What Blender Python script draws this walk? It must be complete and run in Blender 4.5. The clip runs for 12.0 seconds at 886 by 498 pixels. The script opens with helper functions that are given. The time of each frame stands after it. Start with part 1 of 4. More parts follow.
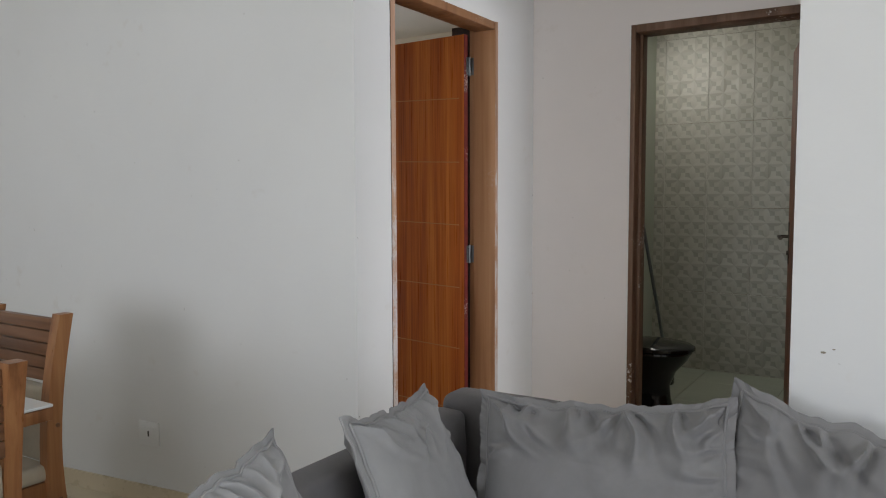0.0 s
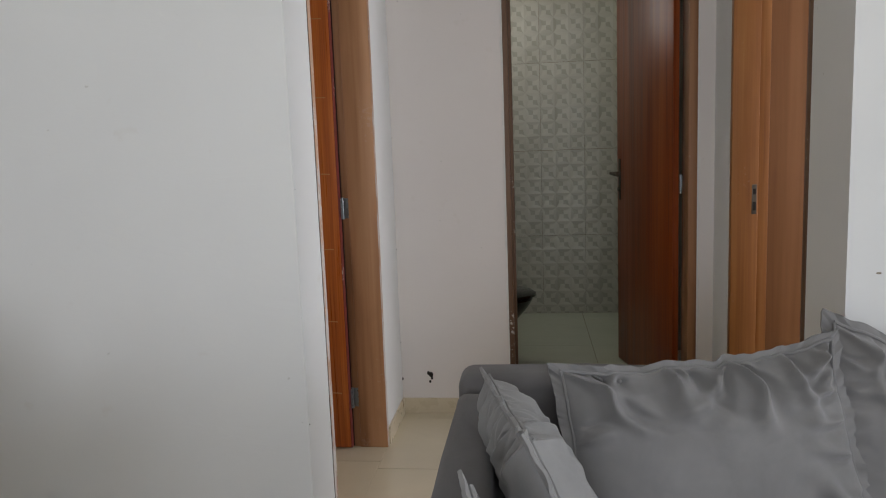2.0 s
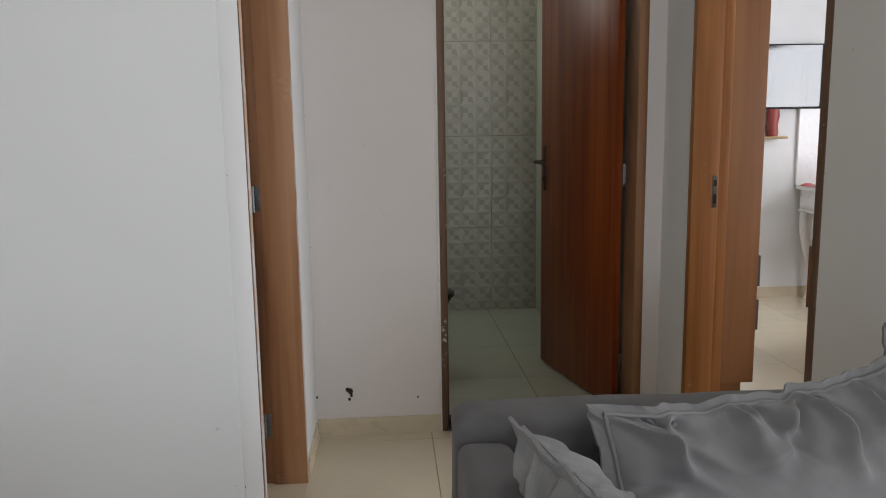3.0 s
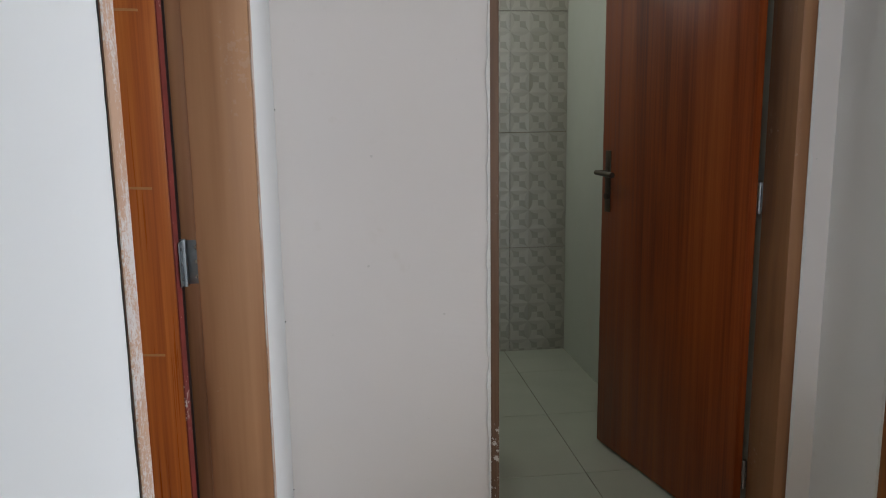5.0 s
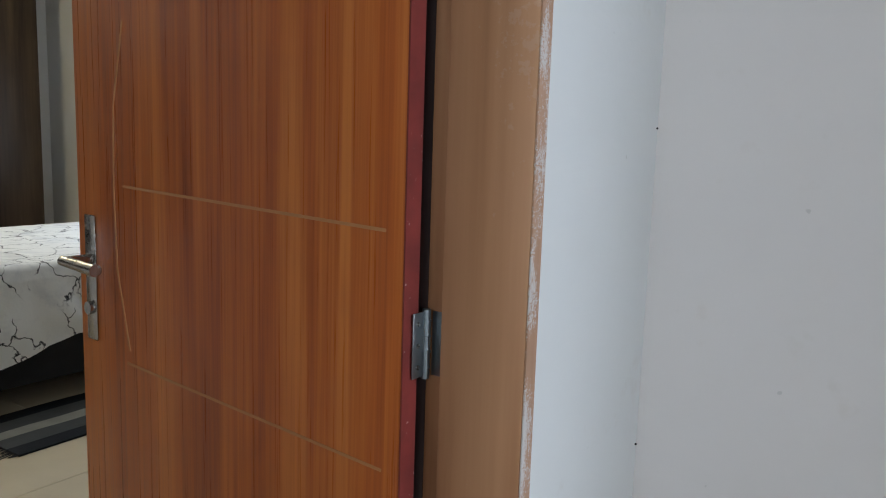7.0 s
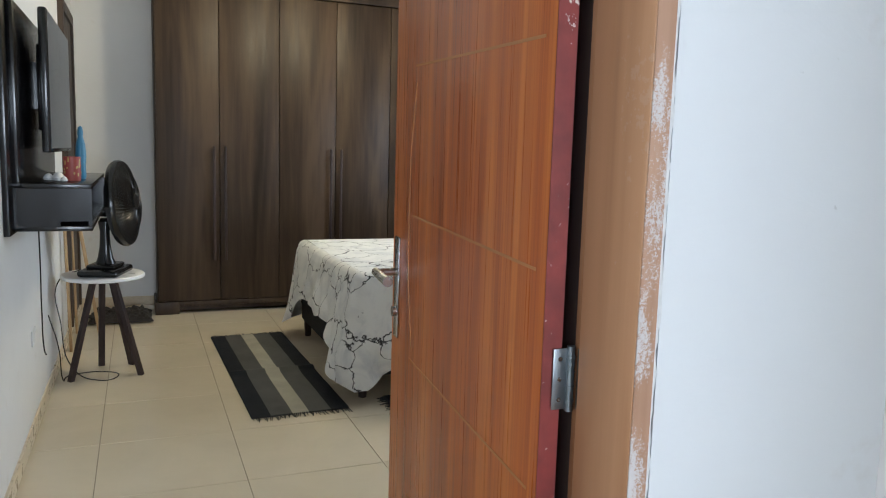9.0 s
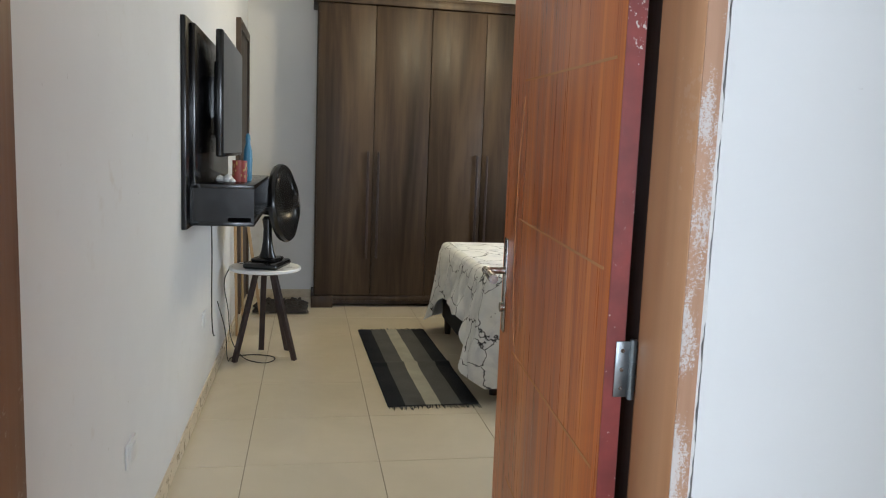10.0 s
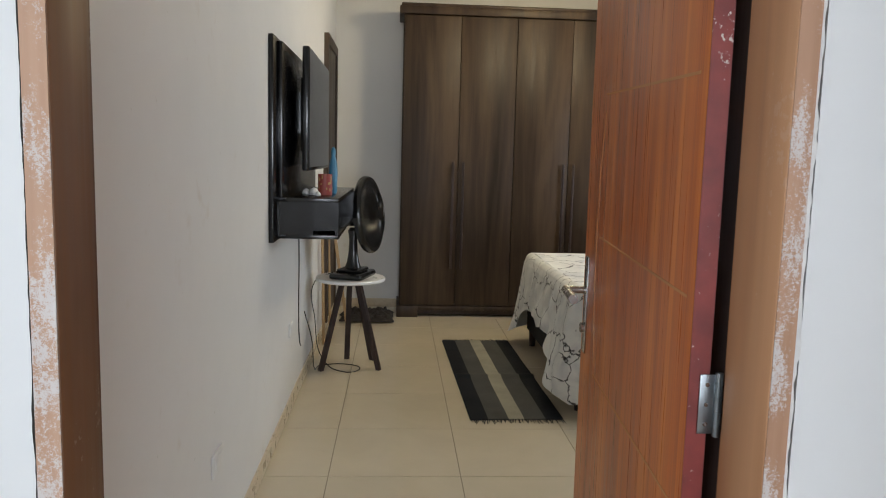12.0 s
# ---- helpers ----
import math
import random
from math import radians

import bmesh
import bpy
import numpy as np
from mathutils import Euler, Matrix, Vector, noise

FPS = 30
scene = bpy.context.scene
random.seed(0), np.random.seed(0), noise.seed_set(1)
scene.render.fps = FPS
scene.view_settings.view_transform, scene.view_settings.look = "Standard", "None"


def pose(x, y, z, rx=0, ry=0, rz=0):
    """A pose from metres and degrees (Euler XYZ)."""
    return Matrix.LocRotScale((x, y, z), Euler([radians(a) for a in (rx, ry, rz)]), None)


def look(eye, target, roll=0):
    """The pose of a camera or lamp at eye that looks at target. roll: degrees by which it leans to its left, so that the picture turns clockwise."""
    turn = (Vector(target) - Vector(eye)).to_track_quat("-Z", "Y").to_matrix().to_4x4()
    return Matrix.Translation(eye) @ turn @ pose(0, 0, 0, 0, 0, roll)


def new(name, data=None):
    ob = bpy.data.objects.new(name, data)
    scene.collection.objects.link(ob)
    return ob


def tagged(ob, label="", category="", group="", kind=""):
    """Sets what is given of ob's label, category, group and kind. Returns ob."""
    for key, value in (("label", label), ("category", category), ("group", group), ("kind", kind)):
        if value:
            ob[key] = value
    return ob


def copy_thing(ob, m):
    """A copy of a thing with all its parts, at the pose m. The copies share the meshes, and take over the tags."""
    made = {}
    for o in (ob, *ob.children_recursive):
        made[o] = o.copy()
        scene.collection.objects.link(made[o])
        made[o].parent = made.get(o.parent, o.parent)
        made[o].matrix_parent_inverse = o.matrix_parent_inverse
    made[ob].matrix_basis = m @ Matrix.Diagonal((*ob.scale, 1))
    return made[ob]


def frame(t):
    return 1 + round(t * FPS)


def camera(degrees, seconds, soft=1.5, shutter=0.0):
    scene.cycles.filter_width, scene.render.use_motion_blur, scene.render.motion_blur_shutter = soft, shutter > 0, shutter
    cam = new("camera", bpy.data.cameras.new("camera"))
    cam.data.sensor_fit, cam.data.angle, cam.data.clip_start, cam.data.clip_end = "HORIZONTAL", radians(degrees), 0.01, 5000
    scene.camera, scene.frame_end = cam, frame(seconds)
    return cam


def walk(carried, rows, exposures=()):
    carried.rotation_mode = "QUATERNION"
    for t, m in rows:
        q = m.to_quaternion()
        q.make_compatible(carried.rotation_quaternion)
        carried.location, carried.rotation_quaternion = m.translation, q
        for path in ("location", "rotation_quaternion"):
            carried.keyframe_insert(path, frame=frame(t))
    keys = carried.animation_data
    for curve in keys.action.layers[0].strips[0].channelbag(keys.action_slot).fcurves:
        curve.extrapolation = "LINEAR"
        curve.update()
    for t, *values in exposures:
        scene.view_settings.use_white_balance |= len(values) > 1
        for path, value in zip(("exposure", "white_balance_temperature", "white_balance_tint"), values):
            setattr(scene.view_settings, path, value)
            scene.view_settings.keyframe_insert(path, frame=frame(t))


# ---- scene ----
cam = camera(61.1, 12.0, soft=1.1)
PATH = [
    (0, (0.243, 0.093, 1.325), (-0.819, 1.782, 1.181), -0.2),
    (0.5, (0.15, 0.107, 1.296), (-0.835, 1.842, 1.147), -0.6),
    (1, (-0.095, 0.177, 1.288), (-0.893, 2.002, 1.123), -1.4),
    (1.5, (-0.463, 0.2, 1.276), (-0.971, 2.122, 1.06), -1.7),
    (2, (-0.839, 0.26, 1.267), (-1.075, 2.228, 1.0), -2.1),
    (2.5, (-1.053, 0.462, 1.238), (-1.068, 2.441, 0.948), -1.6),
    (4.3, (-1.285, 1.486, 1.299), (-0.98, 3.433, 0.96), -0.6),
    (4.5, (-1.312, 1.627, 1.301), (-1.001, 3.574, 0.964), -0.8),
    (5, (-1.297, 1.863, 1.29), (-1.062, 3.82, 0.952), -0.8),
    (5.5, (-1.253, 2.112, 1.286), (-1.2, 4.083, 0.945), -0.1),
    (6, (-1.256, 2.282, 1.282), (-1.532, 4.235, 0.947), -0.0),
    (6.5, (-1.201, 2.431, 1.262), (-1.921, 4.272, 0.956), 0.6),
    (7, (-1.086, 2.534, 1.281), (-2.184, 4.184, 1.011), 1.8),
    (8.8, (-0.776, 2.762, 1.327), (-2.578, 3.589, 1.068), 1.7),
    (9, (-0.773, 2.763, 1.329), (-2.611, 3.512, 1.075), 1.7),
    (9.5, (-0.721, 2.777, 1.342), (-2.634, 3.308, 1.102), 1.7),
    (10, (-0.61, 2.823, 1.337), (-2.561, 3.18, 1.085), 2.2),
    (10.5, (-0.564, 2.836, 1.308), (-2.53, 3.077, 1.025), 2.4),
    (11, (-0.557, 2.84, 1.29), (-2.528, 3.023, 0.998), 2.4),
    (11.5, (-0.583, 2.847, 1.318), (-2.56, 2.998, 1.053), 2.2),
    (12, (-0.641, 2.85, 1.36), (-2.623, 2.976, 1.119), 1.5),
]
walk(cam, [(t, look(eye, target, roll)) for t, eye, target, roll in PATH],
     [(0, -0.08, 6450, 14), (2.5, -0.05, 6500, 15), (4.5, 0.05, 6150, 13), (5.5, 0.4, 6150, 13), (6.5, 0.35, 5800, 8), (7, 0.2, 5700, 8), (9, 0.75, 5600, 8), (10, 0.72, 5750, 9), (11, 0.58, 5800, 10), (12, 0.44, 6050, 11)])

# ---- light ----
world = bpy.data.worlds.new("world")
scene.world = world
world.use_nodes = True
wn = world.node_tree
sky = wn.nodes.new("ShaderNodeTexSky")
sky.sky_type, sky.sun_disc, sky.sun_elevation, sky.sun_rotation = "NISHITA", False, radians(50), radians(100)
wn.nodes["Background"].inputs["Strength"].default_value = 0.12
wn.links.new(sky.outputs[0], wn.nodes["Background"].inputs["Color"])


def area_light(name, eye, target, w, h, watts, color):
    data = bpy.data.lights.new(name, "AREA")
    data.shape, data.size, data.size_y, data.energy, data.color = "RECTANGLE", w, h, watts, color
    ob = new(name, data)
    ob.matrix_world = look(eye, target)
    return ob


DAY = (0.93, 0.97, 1.0)
COOL_DAY = (0.885, 0.955, 1.0)
area_light("window_light", (3.13, -0.2, 1.25), (0, -0.2, 1.2), 2.6, 2.0, 60, COOL_DAY)
area_light("window_light", (-0.6, -2.93, 1.5), (-0.6, 0, 1.4), 2.0, 1.3, 60, COOL_DAY)
area_light("window_light", (-5.1, 5.93, 1.55), (-4.7, 3, 1.0), 1.5, 1.1, 22, DAY)
area_light("window_light", (3.13, 3.35, 1.5), (1, 3.35, 1.2), 1.4, 1.2, 90, DAY)
area_light("window_light", (-1.40, 5.2, 2.3), (-0.6, 5.6, 1.7), 0.55, 0.4, 5.4, (1.0, 1.0, 0.93))
bulb = bpy.data.lights.new("ceiling_bulb", "POINT")
bulb.energy, bulb.color, bulb.shadow_soft_size = 28, (1.0, 0.80, 0.46), 0.12
new("ceiling_bulb", bulb).matrix_world = pose(-5.7, 4.0, 2.66)


# ---- materials ----
class Nodes:
    """A short way to write node trees."""

    def __init__(self, name):
        self.m = bpy.data.materials.new(name)
        self.m.use_nodes = True
        self.t = self.m.node_tree
        self.b = self.t.nodes["Principled BSDF"]

    def node(self, kind, **values):
        n = self.t.nodes.new("ShaderNode" + kind)
        for k, v in values.items():
            if k == "op":
                n.operation = v
        return n

    def put(self, socket, value):
        if isinstance(value, (int, float)):
            socket.default_value = value
        elif isinstance(value, tuple):
            socket.default_value = (*value, 1.0) if len(value) == 3 and socket.type == "RGBA" else value
        else:
            self.t.links.new(value, socket)

    def math(self, op, a, b=0.0, c=0.0, clamp=False):
        n = self.node("Math", op=op)
        n.use_clamp = clamp
        for s, v in zip(n.inputs, (a, b, c)):
            self.put(s, v)
        return n.outputs[0]

    def coords(self, scale=(1, 1, 1), space="Object"):
        tc, mp = self.node("TexCoord"), self.node("Mapping")
        mp.inputs["Scale"].default_value = scale
        self.t.links.new(tc.outputs[space], mp.inputs["Vector"])
        return mp.outputs[0]

    def world_coords(self, scale=(1, 1, 1)):
        g, mp = self.node("NewGeometry"), self.node("Mapping")
        mp.inputs["Scale"].default_value = scale
        self.t.links.new(g.outputs["Position"], mp.inputs["Vector"])
        return mp.outputs[0]

    def noise(self, vec, scale=5.0, detail=4.0, rough=0.55, distort=0.0):
        n = self.node("TexNoise")
        self.put(n.inputs["Vector"], vec)
        n.inputs["Scale"].default_value, n.inputs["Detail"].default_value = scale, detail
        n.inputs["Roughness"].default_value, n.inputs["Distortion"].default_value = rough, distort
        return n.outputs[0]

    def ramp(self, fac, stops):
        n = self.node("ValToRGB")
        e = n.color_ramp.elements
        while len(e) < len(stops):
            e.new(0.5)
        for el, (p, c) in zip(e, stops):
            el.position, el.color = p, ((*c, 1) if isinstance(c, tuple) else (c, c, c, 1))
        self.put(n.inputs[0], fac)
        return n.outputs[0]

    def mix(self, fac, a, b, kind="MIX"):
        n = self.node("MixRGB")
        n.blend_type = kind
        self.put(n.inputs[0], fac)
        self.put(n.inputs[1], a)
        self.put(n.inputs[2], b)
        return n.outputs[0]

    def bump(self, height, strength=0.3, distance=0.002):
        n = self.node("Bump")
        n.inputs["Strength"].default_value, n.inputs["Distance"].default_value = strength, distance
        self.put(n.inputs["Height"], height)
        self.t.links.new(n.outputs[0], self.b.inputs["Normal"])

    def done(self, color, rough=0.6, metal=0.0, spec=0.5):
        self.put(self.b.inputs["Base Color"], color)
        self.put(self.b.inputs["Roughness"], rough)
        self.b.inputs["Metallic"].default_value = metal
        self.b.inputs["Specular IOR Level"].default_value = spec
        return self.m


def plain(name, color, rough=0.5, metal=0.0, spread=0.12, scale=30.0, bump=0.15):
    n = Nodes(name)
    v = n.coords()
    f = n.math("ADD", n.math("MULTIPLY", n.noise(v, scale, 5), 0.6), n.math("MULTIPLY", n.noise(v, scale * 0.12, 3), 0.4))
    lo, hi = (tuple(min(1, c * k) for c in color) for k in (1 - spread, 1 + spread))
    n.bump(n.noise(v, scale * 4, 3), bump, 0.001)
    return n.done(n.ramp(f, [(0.3, lo), (0.7, hi)]), n.ramp(f, [(0.3, max(0.02, rough - 0.06)), (0.7, min(1, rough + 0.06))]), metal)


def wall_paint(name, color=(0.78, 0.775, 0.76), dirt=(0.55, 0.47, 0.37)):
    n = Nodes(name)
    v = n.world_coords()
    big = n.noise(v, 0.9, 4, 0.6)
    fine = n.noise(v, 9, 6, 0.65)
    stain = n.ramp(n.math("MULTIPLY", n.noise(v, 2.3, 6, 0.7, 0.6), n.noise(v, 14, 4)), [(0.36, 0.0), (0.5, 1.0)])
    c = n.mix(n.ramp(big, [(0.3, 0.0), (0.75, 1.0)]), color, tuple(k * 0.93 for k in color))
    c = n.mix(n.math("MULTIPLY", stain, 0.28), c, dirt)
    speck = n.ramp(n.noise(v, 38, 2), [(0.76, 0.0), (0.79, 1.0)])
    c = n.mix(n.math("MULTIPLY", speck, 0.35), c, (0.4, 0.37, 0.33))
    trowel = n.noise(n.world_coords((1.0, 1.0, 2.2)), 3.2, 5, 0.5, 0.8)
    n.bump(n.math("ADD", n.math("MULTIPLY", trowel, 1.0), n.math("MULTIPLY", fine, 0.12)), 0.16, 0.014)
    return n.done(c, n.ramp(fine, [(0.3, 0.5), (0.7, 0.68)]), 0, 0.35)


def wood(name, dark, mid, light, grain=1.0, rough=0.4, along="z", streak=0.5, worn=0.0, band=14.0, smear=0.0, spread=0.17, spec=0.35):
    n = Nodes(name)
    stretch = {"z": (band, band, 0.45), "x": (0.45, band, band), "y": (band, 0.45, band)}[along]
    v = n.coords(stretch)
    low = n.noise(v, 1.0 * grain, 3, 0.55, 0.9)
    fine = n.noise(n.coords(tuple(s * 6 if s > 1 else s * 3 for s in stretch)), 1.4 * grain, 3, 0.6)
    f = n.math("ADD", n.math("MULTIPLY", low, 1 - streak * 0.5), n.math("MULTIPLY", fine, streak * 0.5))
    c = n.ramp(f, [(0.5 - spread, dark), (0.5, mid), (0.5 + spread, light)])
    knots = n.ramp(n.noise(n.coords(tuple(max(1.5, s * 0.5) for s in stretch)), 1.6, 3), [(0.62, 0.0), (0.78, 1.0)])
    c = n.mix(n.math("MULTIPLY", knots, 0.35), c, dark)
    if worn:
        chips = n.ramp(n.math("MULTIPLY", n.noise(n.coords((1, 1, 1)), 70, 4, 0.7), n.noise(n.coords((1, 1, 0.6)), 5, 3)), [(0.37, 0.0), (0.4, 1.0)])
        c = n.mix(n.math("MULTIPLY", chips, worn), c, (0.62, 0.58, 0.53))
    if smear:
        # white paint dabbed over the wood, thicker low down
        sep = n.node("SeparateXYZ")
        n.put(sep.inputs[0], n.world_coords())
        low = n.math("MULTIPLY", sep.outputs[2], -0.17)
        dabs = n.math("ADD", n.noise(n.world_coords(), 230, 6, 0.85), n.math("MULTIPLY", n.noise(n.world_coords((1, 1, 0.35)), 26, 4), 1.1))
        m = n.ramp(n.math("ADD", n.math("SUBTRACT", dabs, 0.18), low), [(0.70, 0.0), (0.80, 1.0)])
        c = n.mix(n.math("MULTIPLY", m, smear), c, (0.66, 0.65, 0.64))
    n.bump(fine, 0.18, 0.001)
    return n.done(c, n.ramp(fine, [(0.3, rough - 0.08), (0.7, rough + 0.1)]), 0, spec)


def porcelain(name, color, rough=0.12):
    n = Nodes(name)
    info = n.node("ObjectInfo")
    v = n.world_coords()
    cloud = n.noise(v, 2.2, 5, 0.6, 0.5)
    c = n.ramp(cloud, [(0.3, tuple(k * 0.9 for k in color)), (0.7, color)])
    c = n.mix(n.math("MULTIPLY", info.outputs["Random"], 0.07), c, tuple(k * 0.72 for k in color))
    dust = n.noise(v, 16, 6, 0.7)
    n.bump(n.noise(v, 7, 2), 0.04, 0.003)
    return n.done(c, n.ramp(dust, [(0.35, rough), (0.75, rough + 0.12)]), 0, 0.5)


def petal_tile(name, pitch=0.105):
    """Ceramic with a relief of overlapping circles: petals and four-pointed stars."""
    n = Nodes(name)
    sep = n.node("SeparateXYZ")
    n.put(sep.inputs[0], n.coords((1 / pitch,) * 3))
    u, w = sep.outputs[0], sep.outputs[2]
    fu = n.math("SUBTRACT", n.math("FRACT", u), 0.5)
    fw = n.math("SUBTRACT", n.math("FRACT", w), 0.5)
    au, aw = n.math("ABSOLUTE", fu), n.math("ABSOLUTE", fw)
    a, b = n.math("MAXIMUM", au, aw), n.math("MINIMUM", au, aw)
    far = n.math("SUBTRACT", 1.0, a)
    dn = n.math("SQRT", n.math("ADD", n.math("MULTIPLY", far, far), n.math("MULTIPLY", b, b)))
    petal = n.math("SUBTRACT", 0.7071, dn)
    inside = n.ramp(n.math("ADD", petal, 0.5), [(0.49, 0.0), (0.515, 1.0)])
    # light and dark sides of the star relief, shaded in the colour
    facet_shade = n.math("GREATER_THAN", n.math("MULTIPLY", fu, fw), 0.0)
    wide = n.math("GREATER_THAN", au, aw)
    cell = n.node("TexWhiteNoise")
    rounder = n.node("CombineXYZ")
    side_u = n.math("MULTIPLY", n.math("MULTIPLY", n.math("SIGN", fu), 0.5), wide)
    side_w = n.math("MULTIPLY", n.math("MULTIPLY", n.math("SIGN", fw), 0.5), n.math("SUBTRACT", 1.0, wide))
    n.put(rounder.inputs[0], n.math("ROUND", n.math("MULTIPLY", n.math("ADD", n.math("FLOOR", u), side_u), 2.0)))
    n.put(rounder.inputs[1], n.math("ROUND", n.math("MULTIPLY", n.math("ADD", n.math("FLOOR", w), side_w), 2.0)))
    n.t.links.new(rounder.outputs[0], cell.inputs["Vector"])
    pc = n.ramp(cell.outputs[0], [(0.0, (0.36, 0.345, 0.285)), (0.3, (0.50, 0.485, 0.42)), (1.0, (0.56, 0.545, 0.475))])
    # one half of each petal paler, as relief shading in the colour
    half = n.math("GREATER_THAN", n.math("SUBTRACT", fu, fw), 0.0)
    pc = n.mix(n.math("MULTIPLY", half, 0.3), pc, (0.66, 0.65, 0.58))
    sc = n.mix(facet_shade, (0.40, 0.39, 0.33), (0.58, 0.565, 0.49))
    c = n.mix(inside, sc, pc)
    grime = n.noise(n.coords(), 6, 5, 0.6)
    c = n.mix(n.math("MULTIPLY", grime, 0.55), c, (0.34, 0.31, 0.24))
    height = n.math("SUBTRACT", n.math("MULTIPLY", n.math("MAXIMUM", petal, 0.0), 2.6), n.math("MULTIPLY", n.math("MAXIMUM", n.math("MULTIPLY", petal, -1.0), 0.0), 1.0))
    n.bump(height, 0.6, 0.009)
    return n.done(c, n.ramp(grime, [(0.3, 0.34), (0.7, 0.5)]))


def fabric(name, color, weave=900.0, sheen=0.15):
    n = Nodes(name)
    v = n.coords()
    patch = n.noise(v, 6, 5, 0.6, 0.4)
    c = n.ramp(patch, [(0.3, tuple(k * 0.86 for k in color)), (0.7, tuple(min(1, k * 1.1) for k in color))])
    n.bump(n.math("ADD", n.noise(v, weave, 2), n.math("MULTIPLY", n.noise(v, 60, 4), 0.8)), 0.25, 0.0015)
    n.b.inputs["Sheen Weight"].default_value = sheen
    n.b.inputs["Sheen Roughness"].default_value = 0.5
    return n.done(c, 0.9, 0, 0.2)


def marble_sheet(name):
    n = Nodes(name)
    v = n.coords((1, 1, 1))
    warp = n.node("VectorMath")
    warp.operation = "MULTIPLY_ADD"
    nz = n.node("TexNoise")
    nz.inputs["Scale"].default_value, nz.inputs["Detail"].default_value = 9, 5
    n.put(nz.inputs["Vector"], v)
    n.t.links.new(nz.outputs["Color"], warp.inputs[0])
    warp.inputs[1].default_value = (0.16, 0.16, 0.16)
    n.t.links.new(v, warp.inputs[2])
    vor = n.node("TexVoronoi")
    vor.feature = "DISTANCE_TO_EDGE"
    vor.inputs["Scale"].default_value = 4.6
    n.t.links.new(warp.outputs[0], vor.inputs["Vector"])
    crack = n.ramp(vor.outputs["Distance"], [(0.006, 1.0), (0.02, 0.0)])
    where = n.ramp(n.noise(v, 5.5, 3), [(0.38, 0.0), (0.45, 1.0)])
    cloud = n.ramp(n.noise(v, 6, 5, 0.6, 0.8), [(0.48, 0.0), (0.72, 1.0)])
    c = n.mix(n.math("MULTIPLY", cloud, 0.5), (0.74, 0.74, 0.72), (0.36, 0.38, 0.43))
    c = n.mix(n.math("MULTIPLY", crack, where), c, (0.03, 0.03, 0.035))
    n.bump(n.noise(v, 40, 4), 0.3, 0.004)
    return n.done(c, 0.85, 0, 0.2)


WALL = wall_paint("white_wall_paint")
# wall paint with the warm light bounced off floor and doors mixed in
WALL_BOUNCE_TINT = wall_paint("bounce_tinted_wall_paint", (0.77, 0.712, 0.675))
CEIL = wall_paint("white_ceiling_paint", (0.8, 0.8, 0.79))
PALE = wall_paint("pale_green_tile", (0.60, 0.63, 0.54))
FRAME = wood("frame_wood", (0.15, 0.062, 0.025), (0.27, 0.125, 0.055), (0.34, 0.17, 0.08), 0.8, 0.5, worn=0.35, band=9)
# jamb wood darkened for the shade on the near side
FRAME_SHADED = wood("shaded_frame_wood", (0.085, 0.034, 0.014), (0.165, 0.074, 0.031), (0.22, 0.105, 0.048), 0.8, 0.5, worn=0.2, band=9)
# the same jamb wood lightened for the light on the hinge side
FRAME_LIT = wood("lit_frame_wood", (0.21, 0.09, 0.037), (0.40, 0.195, 0.092), (0.50, 0.27, 0.14), 0.8, 0.45, worn=0.1, band=7)
FRAME_OLD = wood("old_frame_wood", (0.07, 0.035, 0.02), (0.14, 0.075, 0.042), (0.22, 0.13, 0.085), 0.9, 0.55, worn=0.8, band=10)
FRAME_LIGHT = wood("light_frame_wood", (0.17, 0.054, 0.012), (0.29, 0.108, 0.027), (0.39, 0.17, 0.052), 0.7, 0.5, worn=0.15, band=11, streak=0.7, spec=0.25)
LEAF = wood("varnished_door_wood", (0.27, 0.052, 0.007), (0.47, 0.116, 0.015), (0.62, 0.20, 0.035), 1.0, 0.32, streak=0.75, band=16, spread=0.15, spec=0.5)
LEAF_RED = wood("red_varnished_door_wood", (0.14, 0.022, 0.005), (0.27, 0.055, 0.010), (0.36, 0.088, 0.018), 1.0, 0.36, streak=0.7, band=14, spread=0.17, spec=0.4)
FRAME_PALE = wood("pale_smeared_wood", (0.34, 0.18, 0.10), (0.47, 0.28, 0.18), (0.55, 0.36, 0.25), 0.8, 0.6, band=9, smear=0.75)
GROOVE = plain("groove_wood", (0.50, 0.24, 0.092), 0.6)
n = Nodes("red_painted_edge")
v = n.coords()
flakes = n.ramp(n.math("MULTIPLY", n.noise(v, 110, 4, 0.7), n.noise(n.coords((1, 1, 0.5)), 9, 3)), [(0.335, 0.0), (0.36, 1.0)])
red = n.ramp(n.noise(v, 14, 5), [(0.3, (0.13, 0.018, 0.014)), (0.7, (0.24, 0.034, 0.026))])
n.bump(flakes, 0.4, 0.001)
RED_EDGE = n.done(n.mix(flakes, red, (0.60, 0.54, 0.47)), 0.5)
WARDROBE = wood("dark_wardrobe_wood", (0.020, 0.012, 0.007), (0.048, 0.030, 0.018), (0.080, 0.052, 0.031), 0.9, 0.45, streak=0.55, band=4, spread=0.13, spec=0.3)
BROWN = wood("brown_cabinet_wood", (0.09, 0.034, 0.012), (0.14, 0.056, 0.02), (0.18, 0.078, 0.03), 0.7, 0.55, band=8, spec=0.15)
CHAIR_WOOD = wood("chair_wood", (0.14, 0.056, 0.022), (0.27, 0.115, 0.045), (0.36, 0.17, 0.07), 1.2, 0.35, band=12)
